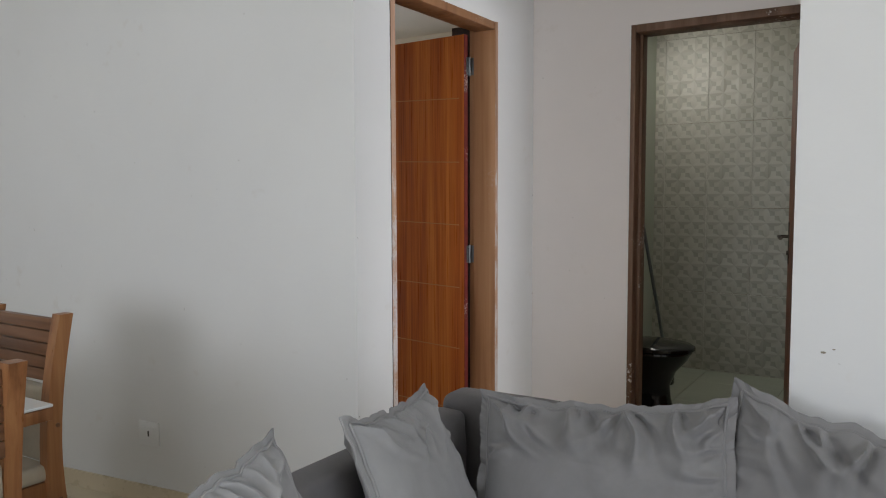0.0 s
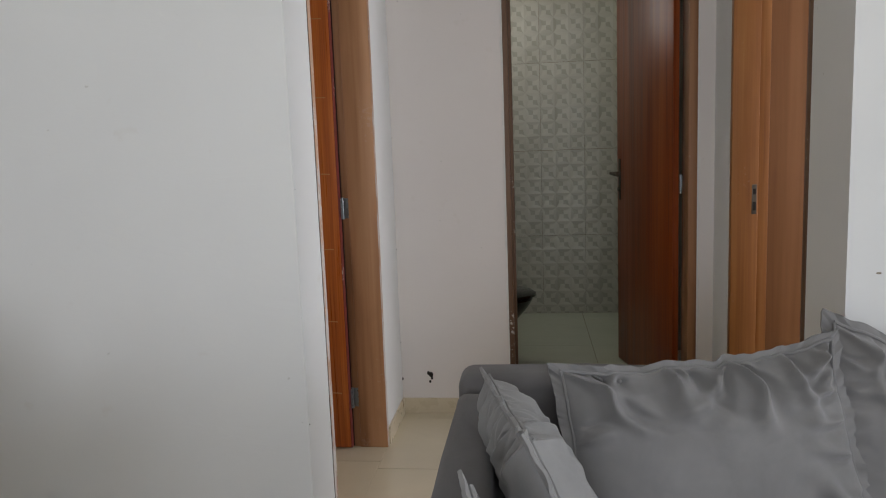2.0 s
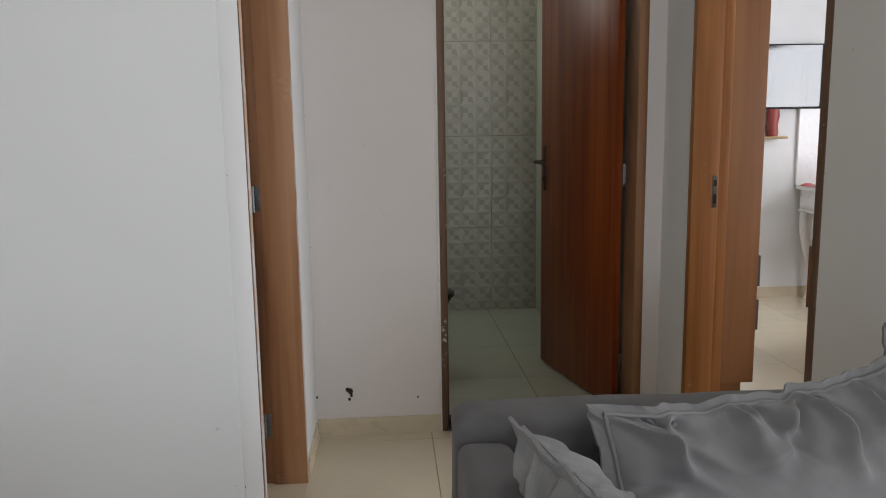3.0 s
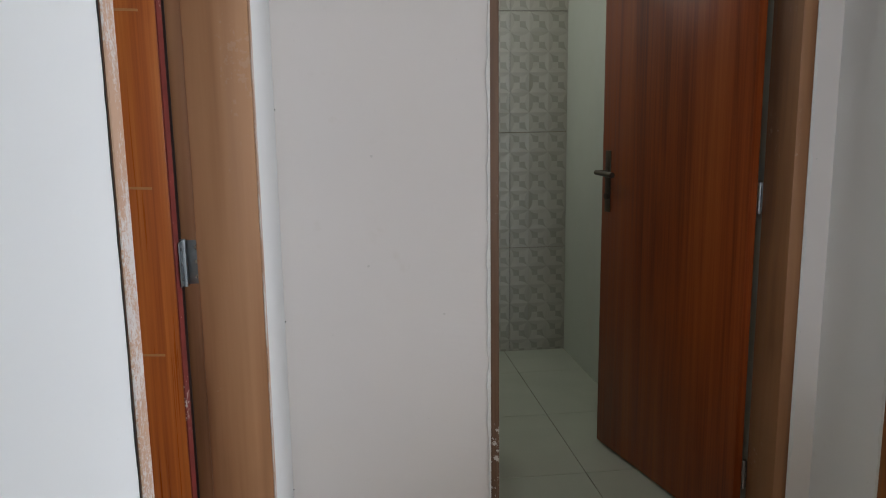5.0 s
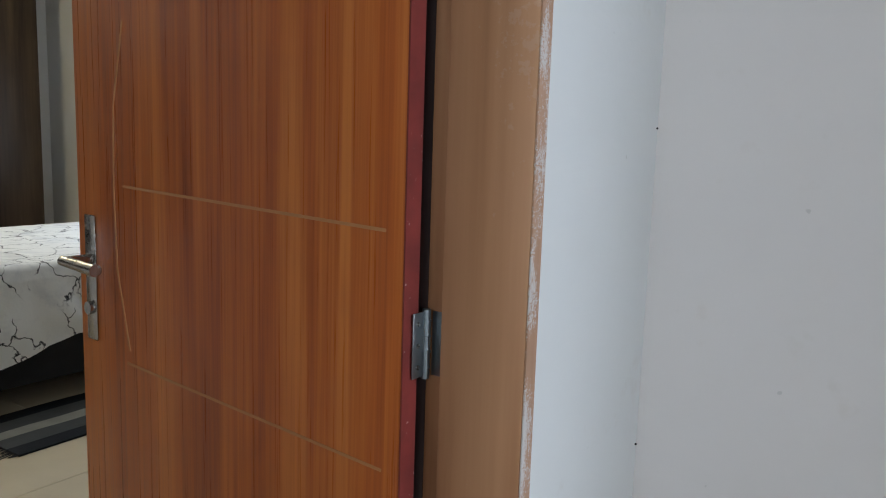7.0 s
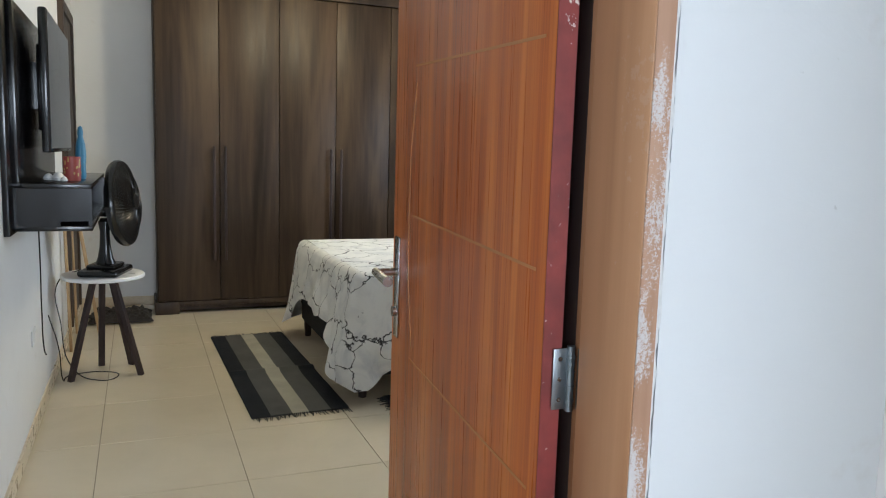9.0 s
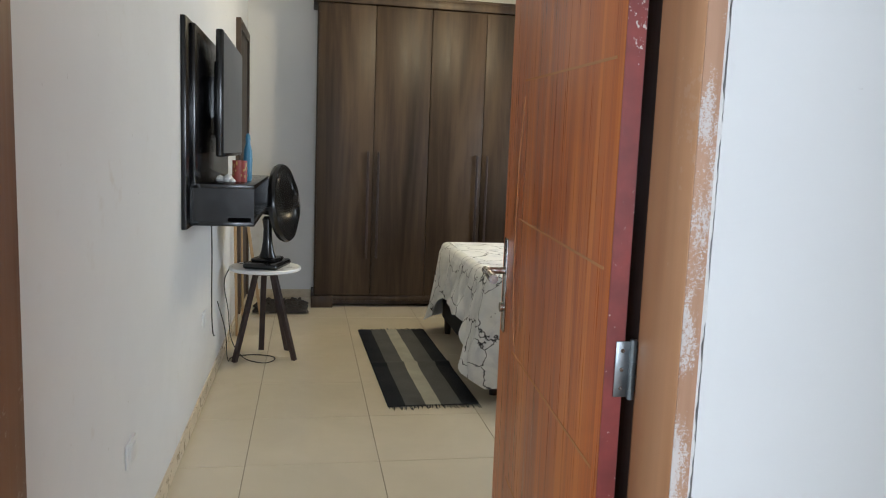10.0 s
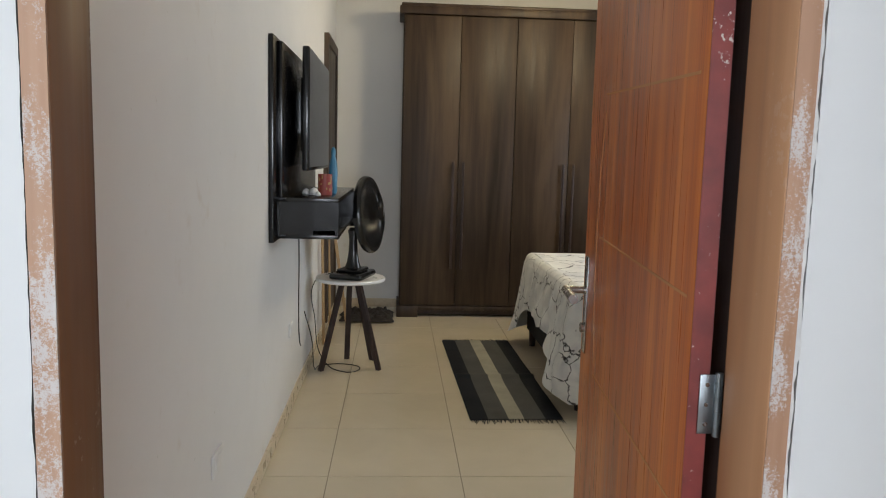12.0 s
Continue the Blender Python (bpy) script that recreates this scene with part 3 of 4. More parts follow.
window("window_3", -5.9, -4.3, 6.0, 6.12, 0.95, 2.15)
window("window_4", 3.2, 3.32, 2.6, 4.1, 0.9, 2.15)
solid("ground", boxes((-40, 40, -40, 40, -0.6, -0.3)), plain("bare_ground", (0.25, 0.22, 0.18), 0.9), "bare earth outside the house", "ground")


# ---- living room ----
def cushion(name, w, h, thick, m, seed, label, tilt_in=0.0, button=False, fold=1.0, group="sofa cushions", cloth_mat=PILLOW):
    """A soft pillow in its own plane (x wide, z high, front towards -y) with a sewn flange round it."""
    t = thing(name, label, "pillow", m, group)
    nx, nz = 170, 140
    rnd = random.Random(seed)
    # creases run from puckers in the seam towards the middle: start, direction, width, length, height
    folds = []
    for k in range(8):
        fx = -0.44 + 0.88 * (k + rnd.uniform(0.1, 0.9)) / 8
        folds.append((fx, 0.47, math.atan2(-0.5, rnd.uniform(-0.28, 0.28) - fx * 0.25), rnd.uniform(0.014, 0.023), rnd.uniform(0.10, 0.34), rnd.uniform(0.4, 1.3)))
    for k in range(10):
        sx, fz = rnd.choice((-1, 1)), rnd.uniform(-0.4, 0.42)
        folds.append((sx * 0.47, fz, math.atan2(-fz * 0.5 + rnd.uniform(-0.2, 0.2), -sx * 0.5), rnd.uniform(0.015, 0.024), rnd.uniform(0.06, 0.15), rnd.uniform(0.2, 0.45)))
    for sx, sz in ((-1, 1), (1, 1), (-1, -1), (1, -1)):
        for k in range(3):
            folds.append((sx * 0.47, sz * 0.47, math.atan2(-sz * rnd.uniform(0.3, 0.7), -sx * 0.5), rnd.uniform(0.016, 0.026), rnd.uniform(0.12, 0.26), rnd.uniform(0.3, 0.7)))

    def outline(u, v):
        # corners pulled out, sides sagging in
        x = u * w / 2 * (1 - 0.06 * (1 - abs(v) ** 4) - 0.03 * abs(u * v) ** 8) + 0.008 * noise.noise((v * 3, seed, 1)) * abs(u)
        z = v * h / 2 * (1 - (0.17 if v > 0 else 0.10) * (1 - abs(u) ** 3) - 0.045 * abs(u * v) ** 8) + (0.022 * noise.noise((u * 2.6, seed, 2)) + 0.016 * noise.noise((u * 6.5, seed, 8)) + 0.008 * noise.noise((u * 13, seed, 4))) * max(0, v) * (1 - u * u)
        return x, z

    def relief(u, v):
        d = 0.0
        for fx, fz, a, width, length, high in folds:
            px, pz = u * 0.5 - fx, v * 0.5 - fz
            along, across = px * math.cos(a) + pz * math.sin(a), -px * math.sin(a) + pz * math.cos(a)
            if along < -0.06 or along > length * 1.6 or abs(across) > 0.3:
                continue
            across += 0.5 * along * along * (1 if fx > 0 else -1) + 0.012 * math.sin(along * 17 + fx * 20)
            fade = min(1, (along + 0.06) / 0.08) * max(0, 1 - (along / (length * 1.6)) ** 2)
            wd = width * (0.8 + 1.2 * max(0, along) / length)
            d += 0.032 * fold * high * fade * (math.exp(-(across / wd) ** 2) - 0.7 * math.exp(-((across - 1.7 * wd) / wd) ** 2))
        d += 0.012 * fold * noise.noise((u * 1.7, v * 1.7, seed)) + 0.003 * fold * noise.noise((u * 4, v * 4, seed))
        if button:
            r = math.hypot(u * 0.5 - 0.0, v * 0.5 + 0.05)
            d -= 0.05 * math.exp(-(r / 0.05) ** 2)
            d += 0.012 * math.exp(-(r / 0.16) ** 2) * math.cos(9 * math.atan2(v + 0.1, u))
        return d

    bm = bmesh.new()
    grids = []
    for side in (-1, 1):
        grid = []
        for j in range(nz + 1):
            row = []
            for i in range(nx + 1):
                u, v = 2 * i / nx - 1, 2 * j / nz - 1
                x, z = outline(u * 0.93, v * 0.92)
                full = max(0.0, (1 - abs(u) ** 3.2) * (1 - abs(v) ** 3.2)) ** 0.55
                y = side * (thick / 2 * full * (1 - 0.2 * v) + relief(u, v) * min(1, 2.2 * full))
                row.append(bm.verts.new((x, y - tilt_in * (v * v), z)))
            grid.append(row)
        grids.append(grid)
    for grid in grids:
        for j in range(nz):
            for i in range(nx):
                bm.faces.new((grid[j][i], grid[j][i + 1], grid[j + 1][i + 1], grid[j + 1][i]))
    bmesh.ops.remove_doubles(bm, verts=bm.verts, dist=0.0004)
    part("cushion_body", bm, cloth_mat, t)
    # the flange: a double ribbon beyond the seam, wavy
    bm = bmesh.new()
    ring, seam = [], []
    count = 320
    for k in range(count):
        a = 4 * k / count
        s, f = int(a), a - int(a)
        u, v = [(-1 + 2 * f, 1), (1, 1 - 2 * f), (1 - 2 * f, -1), (-1, -1 + 2 * f)][s]
        wave = (0.4 if fold < 1 else 0.9) * 0.026 * noise.noise((k * 0.11, seed, 5)) + min(1, fold) ** 2 * (0.012 * noise.noise((k * 0.3, seed, 7)) + 0.003 * noise.noise((k * 0.8, seed, 9)))
        seam.append(None)
        xi, zi = outline(u * 0.915, v * 0.90)
        xo, zo = outline(u * 1.0, v * 1.0)
        bend = -tilt_in * v * v
        seam[-1] = (xi + (xo - xi) * 0.12, -0.009 + bend + wave * 0.2, zi + (zo - zi) * 0.12)
        ring.append([bm.verts.new((xi, -0.006 + bend, zi)), bm.verts.new(((xi + xo) / 2, -0.005 + bend + wave * 0.6, (zi + zo) / 2)), bm.verts.new((xo, -0.003 + bend + wave, zo)),
                     bm.verts.new((xo, 0.003 + bend + wave, zo)), bm.verts.new(((xi + xo) / 2, 0.005 + bend + wave * 0.6, (zi + zo) / 2)), bm.verts.new((xi, 0.006 + bend, zi))])
    for k in range(count):
        a, b = ring[k], ring[(k + 1) % count]
        for q in range(6):
            r = (q + 1) % 6
            bm.faces.new((a[q], a[r], b[r], b[q]))
    part("flange", bm, cloth_mat, t, "flat sewn border of the pillow")
    # corded seam between body and flange
    bm = bmesh.new()
    cord = [[bm.verts.new((x, y + 0.0042 * math.sin(q * math.pi / 3), z + 0.0042 * math.cos(q * math.pi / 3)) if abs(seam[(k + 1) % count][0] - seam[k - 1][0]) > abs(seam[(k + 1) % count][2] - seam[k - 1][2])
             else (x + 0.0042 * math.cos(q * math.pi / 3), y + 0.0042 * math.sin(q * math.pi / 3), z)) for q in range(6)] for k, (x, y, z) in enumerate(seam)]
    for k in range(count):
        a, b = cord[k], cord[(k + 1) % count]
        for q in range(6):
            bm.faces.new((a[q], a[(q + 1) % 6], b[(q + 1) % 6], b[q]))
    part("piping", bm, cloth_mat, t, "corded seam")
    if button:
        part("button", lathe(bmesh.new(), [(0.001, -0.004), (0.012, -0.003), (0.014, 0.001), (0.010, 0.004), (0.001, 0.005)], 16, pose(0, -thick / 2 + 0.035, -0.05 * h, 90)), SOFA, t, "covered button")
    return t


def plane_pose(origin, right, up):
    r = Vector(right).normalized()
    n = r.cross(Vector(up)).normalized()
    u = n.cross(r)
    m = Matrix((r, -n, u)).transposed().to_4x4()
    # local x right, local y away from the viewer, local z up
    m = Matrix(((r.x, -n.x, u.x, origin[0]), (r.y, -n.y, u.y, origin[1]), (r.z, -n.z, u.z, origin[2]), (0, 0, 0, 1)))
    return m


def soft_box(x0, x1, y0, y1, z0, z1, r, seed, amp=0.006, cuts=14):
    bm = bmesh.new()
    box(bm, x0, x1, y0, y1, z0, z1, r, None, 4)
    bmesh.ops.subdivide_edges(bm, edges=[e for e in bm.edges if e.calc_length() > 0.12], cuts=cuts, use_grid_fill=True)
    for v in bm.verts:
        p = v.co
        d = amp * noise.noise((p.x * 4, p.y * 4, p.z * 4 + seed)) + amp * 0.4 * noise.noise((p.x * 14, p.y * 14, p.z * 14 + seed))
        v.co = p + Vector((d, d, d))
    return bm


sofa = thing("sofa", "dark grey suede sofa with a low straight back", "sofa", pose(0.085, 1.72, 0))
for name, dims, r in (("seat_base", (-0.90, 1.25, 1.10, 2.26, 0.06, 0.30), 0.02), ("seat_cushion", (-0.86, 0.18, 1.06, 2.08, 0.305, 0.445), 0.05), ("seat_cushion", (0.185, 1.25, 1.06, 2.08, 0.305, 0.445), 0.05),
                     ("backrest", (-1.02, 1.25, 2.13, 2.272, 0.08, 0.688), 0.035), ("armrest", (-1.02, -0.905, 1.02, 2.128, 0.06, 0.655), 0.03), ("armrest", (1.255, 1.42, 1.02, 2.272, 0.06, 0.615), 0.035)):
    x0, x1, y0, y1, z0, z1 = dims
    part(name, soft_box(x0 - 0.1, x1 - 0.1, y0 - 1.75, y1 - 1.75, z0, z1, r, len(name)), SOFA, sofa)
for x in (-1.0, 1.2):
    for y in (-0.63, 0.42):
        part("leg", box(bmesh.new(), x - 0.03, x + 0.03, y - 0.03, y + 0.03, 0, 0.065, 0.004), DARK_LEG_AND_GAP, sofa)

cushion("pillow", 0.72, 0.50, 0.17, plane_pose((-0.440, 1.955, 0.56), (0.655, 0.116, 0.042), (0.0, 0.36, 1)), 3, "large grey suede pillow leaning on the sofa back", fold=1.25)
cushion("pillow", 0.78, 0.60, 0.18, plane_pose((0.170, 2.075, 0.495), (1, 0.02, -0.22), (0.05, 0.25, 1)), 9, "grey suede pillow with a tufted button, tilted on the sofa", button=True)
cushion("pillow", 0.53, 0.45, 0.15, plane_pose((-0.820, 1.650, 0.6), (-0.105, 0.525, -0.045), (-0.42, 0.0, 0.91)), 14, "grey suede pillow coloured as lit, propped against the sofa arm", fold=0.5, cloth_mat=PILLOW_LIT)
cushion("pillow", 0.54, 0.45, 0.15, plane_pose((-0.825, 1.045, 0.595), (-0.08, 0.53, 0.04), (-0.42, 0.0, 0.91)), 21, "grey suede pillow coloured as lit, on the sofa seat by the arm", fold=0.5, cloth_mat=PILLOW_LIT)


def dining_chair(m, label):
    c = thing("dining_chair", label, "chair", m, "dining chairs")
    for x in (-0.2, 0.2):
        bm = bmesh.new()
        prev = None
        for k in range(15):
            z = 0.95 * k / 14
            y = 0.05 * math.sin(z / 0.95 * math.pi * 0.9) * -1 + 0.10 * max(0, z - 0.45) ** 1.4 + 0.03 * (1 - z)
            wx, wy = 0.021, 0.028 - 0.006 * z
            ring = [bm.verts.new((x + a * wx, y + b * wy, z)) for a, b in ((-1, -1), (1, -1), (1, 1), (-1, 1))]
            if prev:
                for q in range(4):
                    bm.faces.new((prev[q], prev[(q + 1) % 4], ring[(q + 1) % 4], ring[q]))
            else:
                bm.faces.new(ring[::-1])
            prev = ring
        bm.faces.new(prev)
        part("back_post", bm, CHAIR_WOOD, c, "curved varnished wooden post")
        part("leg", box(bmesh.new(), x - 0.02, x + 0.02, -0.44, -0.40, 0, 0.42, 0.003), CHAIR_WOOD, c)
        for z in (0.36, 0.60):
            part("wood_plug", rod(bmesh.new(), (x + (0.0205 if x > 0 else -0.0205), -0.02, z), (x + (0.0235 if x > 0 else -0.0235), -0.02, z), 0.007), CHAIR_SLAT, c)
    for k in range(5):
        z = 0.935 - k * 0.042
        part("slat", box(bmesh.new(), -0.18, 0.18, -0.012 + 0.02 * (z - 0.7), 0.012 + 0.02 * (z - 0.7), z - 0.0385, z, 0.003), CHAIR_SLAT, c)
    part("back_cushion", soft_box(-0.178, 0.178, -0.045, 0.01, 0.47, 0.72, 0.018, 4, 0.003, 6), CREAM, c, "cream padded back")
    part("seat_frame", box(bmesh.new(), -0.2, 0.2, -0.44, 0.0, 0.36, 0.42, 0.004), CHAIR_WOOD, c)
    part("seat", soft_box(-0.205, 0.205, -0.45, -0.03, 0.421, 0.475, 0.02, 8, 0.003, 6), CREAM, c, "cream padded seat")
    return c


chair = dining_chair(pose(-2.26, 1.44, 0, 0, 0, 0), "varnished wooden dining chair with slatted back and cream padding")
copy_thing(chair, pose(-1.51, 0.80, 0, 0, 0, -90))
table = thing("dining_table", "wooden dining table with a white glass top", "table", pose(-2.35, 0.75, 0))
part("glass_top", box(bmesh.new(), -0.62, 0.62, -0.48, 0.48, 0.752, 0.76, 0.002), GLASS_TOP, table, "white glass tabletop")
part("tabletop", box(bmesh.new(), -0.62, 0.62, -0.48, 0.48, 0.715, 0.751, 0.004), CHAIR_WOOD, table)
for x in (-0.3, 0.3):
    part("leg", box(bmesh.new(), x - 0.05, x + 0.05, -0.2, 0.2, 0, 0.714, 0.006), CHAIR_WOOD, table)


def outlet(m, w, h, label, slot=True):
    o = thing("wall_outlet", label, "outlet", m, "wall outlets")
    part("plate", box(bmesh.new(), -w / 2, w / 2, -0.008, 0, -h / 2, h / 2, 0.004), WHITE, o)
    part("insert", box(bmesh.new(), -w * 0.28, w * 0.28, -0.0105, -0.007, -h * 0.28, h * 0.28, 0.001), WHITE, o)
    if slot:
        part("slot", box(bmesh.new(), -0.004, 0.004, -0.0115, -0.0095, -0.012, 0.012, 0.001), HOLE, o)
    return o


SKEW = math.degrees(math.atan2(0.392, 3.125))
outlet(pose(-2.515, 2.103, 0.305, 0, 0, SKEW), 0.115, 0.105, "white plastic wall outlet with one slot")
outlet(pose(-2.93, 2.30, 0.40, 0, 0, 180), 0.12, 0.075, "white plastic wall outlet above the baseboard", False)
outlet(pose(-4.58, 2.30, 0.44, 0, 0, 180), 0.12, 0.075, "white plastic wall outlet with a cable", False)

# hole and chipped paint low on the corridor's end wall
hole = thing("wall_hole", "small dark hole broken in the plaster wall", "hole", pose(-1.334, YF, 0.19))
for dx, dz, r in ((0, 0, 0.011), (0.004, -0.018, 0.006), (-0.012, 0.008, 0.008), (-0.005, -0.034, 0.006), (-0.14, -0.02, 0.006), (0.28, -0.035, 0.004)):
    part("recess", lathe(bmesh.new(), [(r, 0.0), (r * 0.8, 0.0012)], 9, pose(dx, 0, dz, 90), 1.0, 1.25), HOLE, hole)
for x, y, z, s in ((-1.4735, 3.714, 0.80, 1), (-1.4735, 3.714, 0.35, 0.7), (-1.4735, 3.714, 1.32, 0.8)):
    chip = thing("paint_chip", "small dark chip in the corner plaster", "chip", pose(x, y, z))
    part("chip_mark", lathe(bmesh.new(), [(0.0022 * s, 0), (0.0012 * s, 0.002)], 7, pose(0, 0, 0, 90, 0, 20)), HOLE, chip)
for x, z, s in ((0.05, 0.905, 1.0), (0.075, 0.915, 0.6), (0.20, 0.905, 0.5)):
    chip = thing("paint_chip", "small grey scuff on the white wall", "chip", pose(x, 2.29, z))
    part("chip_mark", lathe(bmesh.new(), [(0.006 * s, 0), (0.005 * s, 0.0008)], 8, pose(0, 0, 0, 90), 1.2, 0.5), GROUT, chip)
for x, y, z, s in ((XL, 2.24, 0.505, 0.4), (XL, 2.24, 1.17, 0.2)):
    chip = thing("paint_chip", "small dark chip on the wall corner", "chip", pose(x, y, z))
    part("chip_mark", lathe(bmesh.new(), [(0.004 * s, 0), (0.003 * s, 0.0012)], 7, pose(0, 0, 0, 0, 90), 1.7, 0.7), HOLE, chip)

# ---- bathroom ----
toilet = thing("toilet", "glossy black ceramic toilet with a closed lid", "toilet", pose(-1.085, 4.56, 0))
bm = bmesh.new()
lathe(bm, [(0.115, 0), (0.118, 0.03), (0.10, 0.10), (0.095, 0.18), (0.125, 0.27), (0.175, 0.34), (0.195, 0.385), (0.19, 0.398)], 40, None, 1.25, 0.95)
part("bowl", bm, TOILET, toilet)
bm = lathe(bmesh.new(), [(0.195, 0.40), (0.205, 0.405), (0.205, 0.42), (0.19, 0.432), (0.1, 0.438), (0.01, 0.44)], 40, pose(0, 0, 0), 1.28, 0.98)
part("lid", bm, TOILET, toilet, "black toilet lid")
part("cistern", box(bmesh.new(), -0.36, -0.19, -0.19, 0.19, 0.40, 0.76, 0.02), TOILET, toilet)
part("pedestal_back", box(bmesh.new(), -0.36, -0.10, -0.09, 0.09, 0.0, 0.40, 0.02), TOILET, toilet)
broom = thing("broom", "thin grey mop handle with a black cap leaning in the bathroom", "broom", pose(-1.2, 5.3, 0))
part("handle", rod(bmesh.new(), (0.03, 0.0, 0.05), (-0.10, -0.3, 1.24), 0.011), DULL, broom)
part("cap", rod(bmesh.new(), (-0.097, -0.293, 1.2), (-0.103, -0.307, 1.26), 0.019), BLACK_PLASTIC, broom)
part("head", box(bmesh.new(), -0.12, 0.06, -0.03, 0.03, 0, 0.06, 0.01), BLACK_PLASTIC, broom)

# ---- first bedroom ----
panel = thing("tv_panel", "black lacquered wall panel with a floating shelf box", "panel", pose(-3.91, 2.30, 0))
part("back_board", box(bmesh.new(), -1.55, 0, 0, 0.022, 0.975, 1.86, 0.002), BLACK, panel)
part("raised_board", box(bmesh.new(), -1.45, -0.10, 0.0225, 0.045, 1.16, 1.845, 0.002), BLACK, panel)
for nm, d in (("shelf_top", (-1.3, -0.09, 0.023, 0.293, 1.150, 1.168, 0.0015)), ("shelf_bottom", (-1.3, -0.09, 0.023, 0.293, 0.985, 1.003, 0.0015)),
              ("shelf_side", (-0.108, -0.09, 0.023, 0.293, 1.0035, 1.1495)), ("shelf_side", (-1.3, -1.282, 0.023, 0.293, 1.0035, 1.1495))):
    part(nm, box(bmesh.new(), *d), BLACK, panel)
tv = thing("television", "flat black television on a wall bracket", "television", pose(-4.71, 2.30, 1.57))
part("casing", box(bmesh.new(), -0.5, 0.5, 0.105, 0.138, -0.287, 0.287, 0.008), BLACK_PLASTIC, tv)
part("back_cover", box(bmesh.new(), -0.36, 0.36, 0.08, 0.106, -0.2, 0.16, 0.01), BLACK_PLASTIC, tv)
part("screen", box(bmesh.new(), -0.49, 0.49, 0.1375, 0.1395, -0.27, 0.278), SCREEN, tv, "dark glossy screen")
part("bracket", box(bmesh.new(), -0.15, 0.15, 0.045, 0.081, -0.1, 0.1), BLACK, tv)
cup = thing("pencil_cup", "red cup with gold pattern on the black shelf", "cup", pose(-4.30, 2.505, 1.168))
part("cup_body", lathe(bmesh.new(), [(0.033, 0), (0.034, 0.004), (0.034, 0.1), (0.030, 0.1), (0.029, 0.01)], 24), CUP_RED, cup)
bm = bmesh.new()
rs = random.Random(4)
for i in range(26):
    a, z = rs.uniform(0, 6.28), rs.uniform(0.012, 0.085)
    box(bm, -0.003, 0.003, 0.0335, 0.0348, z, z + rs.uniform(0.005, 0.02), 0, Matrix.Rotation(a, 4, "Z"))
tagged(part("gold_pattern", bm, CUP_GOLD, cup), kind="stuff")
statue = tagged(new("figurine", mesh_of("figurine", lathe(bmesh.new(), [(0.022, 0), (0.028, 0.01), (0.026, 0.05), (0.03, 0.10), (0.026, 0.15), (0.014, 0.185), (0.017, 0.205), (0.012, 0.225), (0.003, 0.232)], 20, None, 1.0, 0.75), BLUE)), "small blue robed figurine on the shelf", "figurine")
statue.matrix_world = pose(-4.46, 2.53, 1.168)
for x, y, s in ((-4.22, 2.46, 1.0), (-4.26, 2.42, 0.8), (-4.16, 2.485, 0.6)):
    orn = tagged(new("shell_ornament", mesh_of("shell_ornament", lathe(bmesh.new(), [(0.004 * s, 0), (0.028 * s, 0.004), (0.03 * s, 0.015 * s), (0.02 * s, 0.03 * s), (0.004 * s, 0.038 * s)], 14, None, 1.3, 0.8), WHITE)), "small white shell ornament on the shelf", "ornament", "shelf ornaments")
    orn.matrix_world = pose(x, y, 1.168)
pink = thing("small_box", "pink cardboard box inside the black shelf", "box", pose(-4.05, 2.53, 1.003))
part("carton", box(bmesh.new(), -0.03, 0.03, -0.03, 0.03, 0.022, 0.075, 0.003), PINK, pink)
part("papers", box(bmesh.new(), -0.05, 0.05, -0.05, 0.05, 0, 0.021, 0.001), WHITE, pink, "white folded papers")

SX, SY = -5.43, 2.565
stool = thing("stool", "round white stool on four dark splayed legs", "stool", pose(SX, SY, 0))
part("seat", lathe(bmesh.new(), [(0.215, 0.565), (0.222, 0.57), (0.222, 0.583), (0.217, 0.588)], 48), WHITE_LACQUER, stool, "round white seat")
for ex, ey in ((0.12, -0.175), (0.09, 0.19), (-0.17, -0.03), (-0.15, 0.14)):
    bm = bmesh.new()
    d = Vector((ex, ey, 0))
    a, b = Vector((ex * 0.28, ey * 0.28, 0.565)), Vector((ex, ey, 0.0))
    side = Vector((-d.y, d.x, 0)).normalized() * 0.017
    out = d.normalized() * 0.012
    low = [bm.verts.new(b + s * side + o * out) for s, o in ((-1, -1), (1, -1), (1, 1), (-1, 1))]
    high = [bm.verts.new(a + s * side + o * out) for s, o in ((-1, -1), (1, -1), (1, 1), (-1, 1))]
    bm.faces.new(low[::-1]), bm.faces.new(high)
    for q in range(4):
        bm.faces.new((low[q], low[(q + 1) % 4], high[(q + 1) % 4], high[q]))
    part("leg", bm, DARK_LEG_AND_GAP, stool, "dark splayed wooden leg")
part("leg_block", box(bmesh.new(), -0.06, 0.06, -0.06, 0.06, 0.535, 0.564, 0.006), DARK_LEG_AND_GAP, stool)

fan = thing("table_fan", "black table fan standing on the round stool", "fan", pose(SX + 0.02, SY + 0.015, 0.588, 0, 0, -16))
bm = bmesh.new()
box(bm, -0.15, 0.15, -0.11, 0.11, 0, 0.04, 0.018)
box(bm, -0.09, 0.09, -0.08, 0.08, 0.04, 0.062, 0.012)
part("base", bm, BLACK_PLASTIC, fan)
part("neck", lathe(bmesh.new(), [(0.055, 0.06), (0.04, 0.10), (0.03, 0.16), (0.026, 0.24), (0.035, 0.30), (0.02, 0.32)], 20, None, 0.8, 1.0), BLACK_PLASTIC, fan)
motor = pose(0, 0.05, 0.40, 6, 0, 0)
